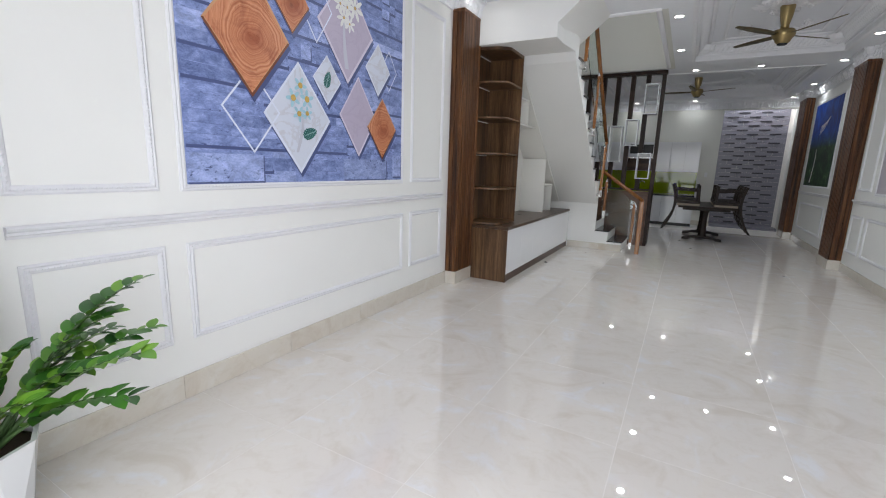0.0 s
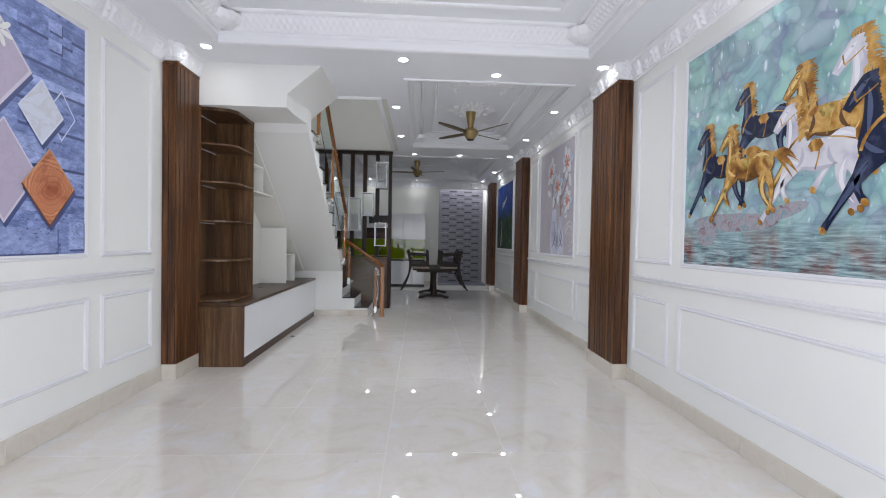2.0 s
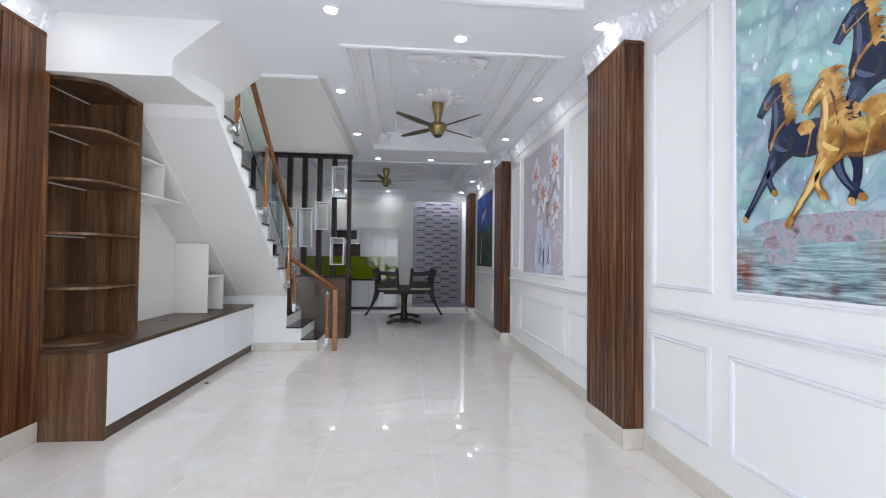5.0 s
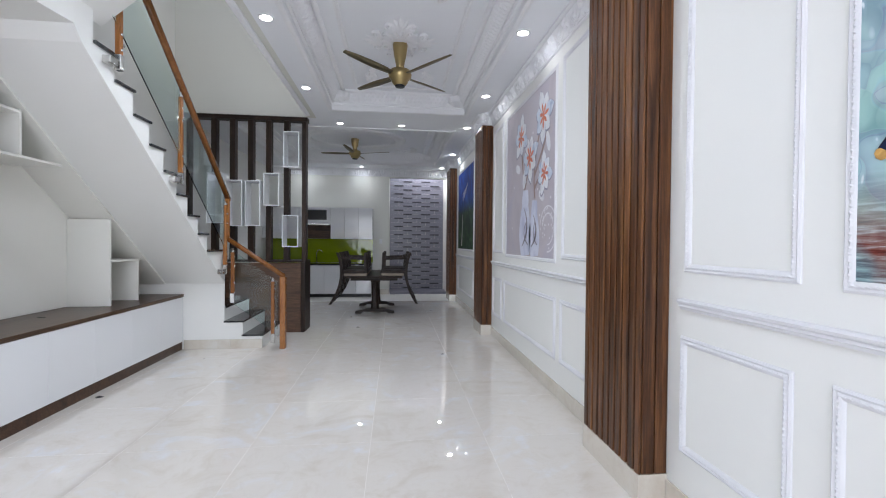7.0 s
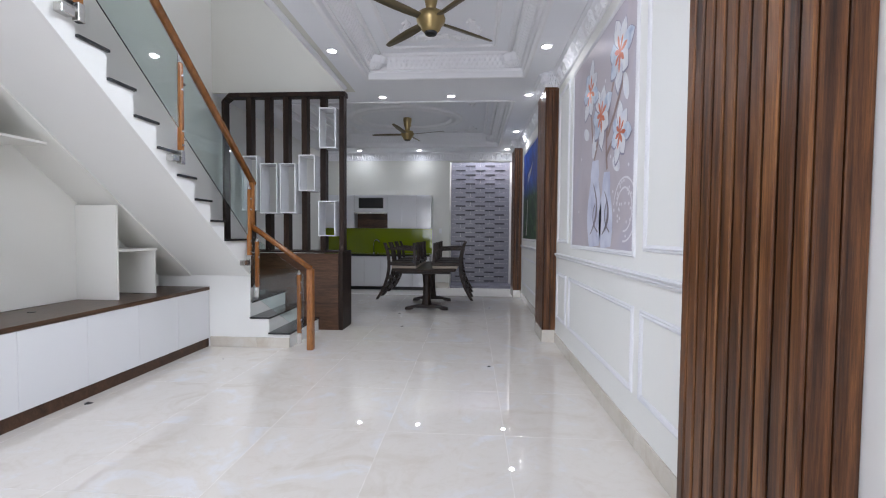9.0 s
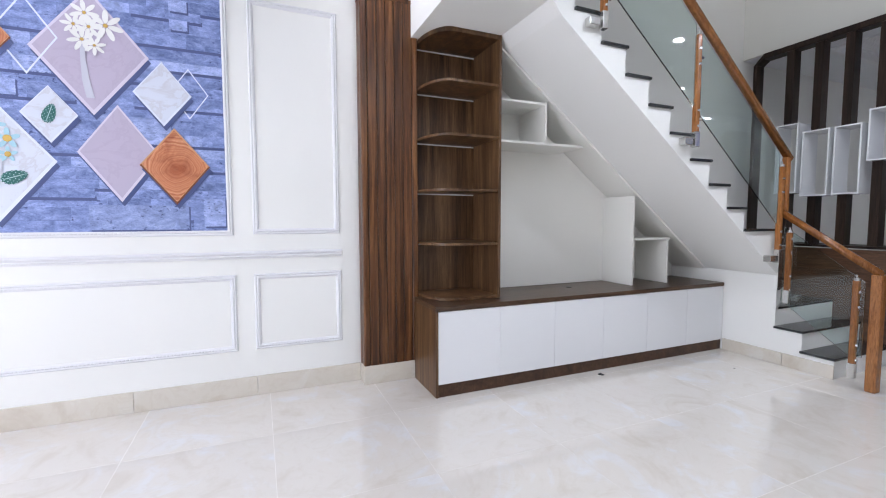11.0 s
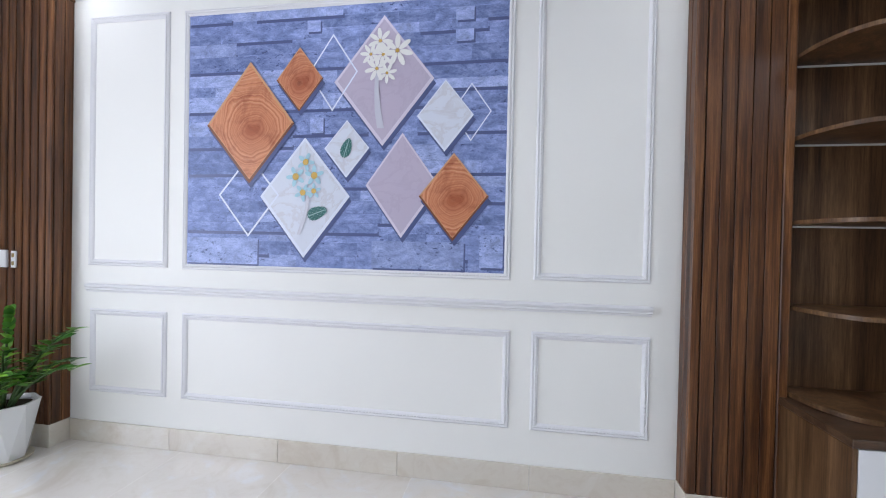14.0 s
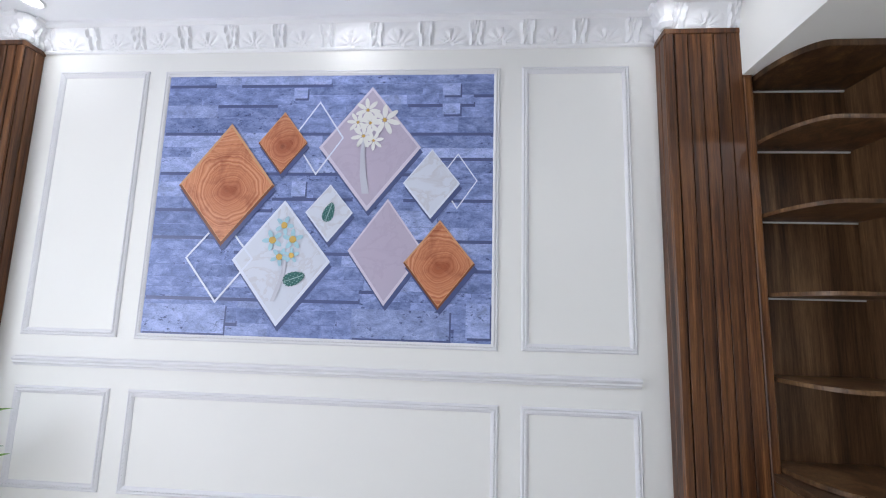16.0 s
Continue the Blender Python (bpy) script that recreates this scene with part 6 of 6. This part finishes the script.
# ---- pot plant
PX, PYY = -2.17, 0.42
pp = thing("pot_plant", (PX, PYY, 0), "green zamioculcas plant in a faceted white pot", "plant")
part("saucer", lathe(bmesh.new(), [(0.135, 0.0), (0.150, 0.006), (0.154, 0.020), (0.146, 0.020), (0.13, 0.010)], (PX, PYY, 0), n=32), M["saucer"], pp, "beige saucer")
bm = bmesh.new()
n = 8
levels = [(0.122, 0.012), (0.126, 0.03), (0.183, 0.355), (0.188, 0.370), (0.170, 0.370), (0.165, 0.345)]
rings = []
for i, (r, z) in enumerate(levels):
    rings.append([bm.verts.new((PX + r * math.cos(2 * math.pi * (k + (0.5 if i < 2 else 0.0)) / n), PYY + r * math.sin(2 * math.pi * (k + (0.5 if i < 2 else 0.0)) / n), z)) for k in range(n)])
for i, (r0, r1) in enumerate(zip(rings, rings[1:])):
    for k in range(n):
        if i == 1:
            bm.faces.new((r0[k], r1[(k + 1) % n], r1[k]))
            bm.faces.new((r0[k], r0[(k + 1) % n], r1[(k + 1) % n]))
        else:
            bm.faces.new((r0[k], r0[(k + 1) % n], r1[(k + 1) % n], r1[k]))
bm.faces.new(rings[0][::-1])
part("pot", bm, M["pot"], pp, "faceted white ceramic pot")
part("soil", lathe(bmesh.new(), [(0.166, 0.335), (0.12, 0.350), (0.03, 0.352)], (PX, PYY, 0), n=8), M["soil"], pp)


def leaf_mesh(length, width):
    bm = bmesh.new()
    rows = []
    for i in range(7):
        t = i / 6
        w = width * math.sin(math.pi * t ** 0.8) ** 0.75 if 0 < i < 6 else 0.0015
        z = -0.12 * length * t * t
        rows.append([bm.verts.new((length * t, s * w, z + abs(s) * w * 0.28)) for s in (-1, 0, 1)])
    for a, b in zip(rows, rows[1:]):
        for j in range(2):
            bm.faces.new((a[j], a[j + 1], b[j + 1], b[j]))
    return mesh_of("leaf", bm, M["leaf"], True)


LEAVES = [leaf_mesh(0.092, 0.025), leaf_mesh(0.080, 0.022), leaf_mesh(0.102, 0.027)]
rng = random.Random(3)
STALKS = [((0.03, 0.57, 0.51), 0.62, 11), ((0.34, 0.42, 0.30), 0.62, 11), ((0.38, 0.34, 0.16), 0.6, 10), ((-0.02, 0.02, 0.58), 0.52, 11), ((0.26, -0.16, 0.30), 0.52, 9),
          ((0.05, -0.28, 0.26), 0.46, 9), ((-0.04, 0.48, 0.30), 0.5, 10), ((0.05, 0.60, 0.28), 0.5, 11), ((0.10, 0.14, 0.36), 0.46, 8), ((0.24, 0.10, 0.20), 0.4, 8),
          ((0.06, 0.46, 0.40), 0.5, 10), ((0.16, 0.28, 0.24), 0.4, 8), ((0.02, -0.14, 0.40), 0.5, 8), ((0.18, -0.26, 0.14), 0.4, 7)]
for (dx, dy, dz), length, count in STALKS:
    start = Vector((PX + dx * 0.12, PYY + dy * 0.12, 0.345))
    end = Vector((PX + dx, PYY + dy, 0.36 + dz))
    ctrl = start.lerp(end, 0.45) + Vector((0, 0, 0.10 + 0.20 * dz))

    def at(t):
        return start * (1 - t) ** 2 + ctrl * 2 * t * (1 - t) + end * t * t
    pts = [at(i / 8) for i in range(9)]
    part("stalk", tube(bmesh.new(), pts, [0.011 - 0.008 * i / 8 for i in range(9)], 6), M["stem"], pp, "", True)
    for i in range(count * 2):
        t = 0.30 + 0.70 * (i // 2) / (count - 1)
        p = at(t)
        d = (at(min(1, t + 0.02)) - at(max(0, t - 0.02))).normalized()
        side = d.cross(Vector((0, 0, 1))).normalized() * (1 if i % 2 else -1)
        f = (side * 0.95 + d * (0.35 + 0.45 * t ** 3) + Vector((0, 0, rng.uniform(0.05, 0.45)))).normalized()
        up = Vector((rng.uniform(-0.25, 0.25), rng.uniform(-0.25, 0.25), 1))
        yv = up.cross(f).normalized()
        zv = f.cross(yv)
        s = rng.uniform(0.85, 1.15) * (1.05 - 0.35 * abs(t - 0.55))
        o = new("leaf", LEAVES[rng.randrange(3)])
        o.parent = pp
        rot = Matrix((f, yv, zv)).transposed()
        o.matrix_local = Matrix.LocRotScale(p - Vector((PX, PYY, 0)), rot.to_quaternion(), (s, s, s))


# ---- small litter on the floor
def scrap(x, y, r, label, name="scrap", mat="black"):
    bm = bmesh.new()
    vs = []
    rg = random.Random(int(x * 100 + y * 7))
    lo = [bm.verts.new((x + r * rg.uniform(0.6, 1.3) * math.cos(k), y + r * 0.7 * rg.uniform(0.6, 1.3) * math.sin(k), 0.0005)) for k in [2 * math.pi * i / 7 for i in range(7)]]
    top = bm.verts.new((x, y, r * 0.45))
    bm.faces.new(lo)
    for i in range(7):
        bm.faces.new((lo[i], lo[(i + 1) % 7], top))
    ob = new(name, mesh_of(name, bm, M[mat]))
    tagged(ob, label, "litter", "litter on the floor")


for x, y, r in ((-1.78, 6.53, 0.035), (0.20, 9.53, 0.025), (1.52, 11.2, 0.022), (1.38, 7.75, 0.022), (0.0, 10.5, 0.03), (-1.42, 7.76, 0.012), (-0.35, 2.95, 0.006)):
    scrap(x, y, r, "small dark scrap lying on the marble floor")


# ---- grey tiled wall of the light well
M["wall_tile"] = painted("grey_wall_tile", (0.235, 0.23, 0.275), (0.16, 0.155, 0.195), 0.3, 0.5, 0.1)
M["tile_bar"] = painted("dark_slate_bar", (0.030, 0.029, 0.036), (0.07, 0.068, 0.08), 0.5, 0.4, 0.3)
well_wall = structure("wall_tiled", cube(0.645, XR - 0.001, 14.64, 14.659, 0.0, 3.6), M["grout"], "light grey tiled wall with dark slate bars", "wall")
TW, TH = 0.50, 0.114
tile_me = mesh_of("wall_tile", cube(0, TW - 0.004, -0.012, 0, 0, TH - 0.003, 0.002), M["wall_tile"])
half_me = mesh_of("wall_tile", cube(0, TW / 2 - 0.004, -0.012, 0, 0, TH - 0.003, 0.002), M["wall_tile"])
bar_me = mesh_of("slate_bar", cube(0, 0.25, -0.018, 0, 0, 0.034, 0.003), M["tile_bar"])
for r in range(31):
    odd = r % 2
    x = 0.65 - (TW / 2 if odd else 0)
    while x < XR - 0.02:
        whole = x >= 0.65 and x + TW < XR
        if whole or x < 0.65 or x + TW / 2 < XR:
            o = new("wall_tile", tile_me if whole else half_me)
            o.parent = well_wall
            o.location = (x if x >= 0.65 else 0.65, 14.64, 0.002 + TH * r)
        for b in (x + 0.12,):
            if r > 0 and b > 0.65 and b + 0.25 < XR:
                o = new("slate_bar", bar_me)
                o.parent = well_wall
                o.location = (b, 14.628, TH * r - 0.017)
        x += TW
step = thing("light_well_sill", (1.42, 14.3, 0), "low pale tiled sill at the light well", "sill", "", "structure")
part("slab", cube(0.66, 2.18, 14.0, 14.62, -0.003, 0.06, 0.004), M["wall_tile"], step)


# ---- floor tiles
GAP = 0.0020
tile_bm = cube(GAP / 2, 0.8 - GAP / 2, GAP / 2, 0.8 - GAP / 2, -0.008, 0.0)
bmesh.ops.bevel(tile_bm, geom=[e for e in tile_bm.edges if min(v.co.z for v in e.verts) > -0.001], offset=0.0003, segments=1, affect="EDGES")
floor_tile = mesh_of("tile", tile_bm, M["tile"])
for i in range(7):
    for j in range(-1, 16):
        x, y = -2.575 + 0.8 * i, 0.655 + 0.8 * (j - 1)
        o = new("tile", floor_tile)
        o.parent = floor
        o.location = (x, y, 0.0)
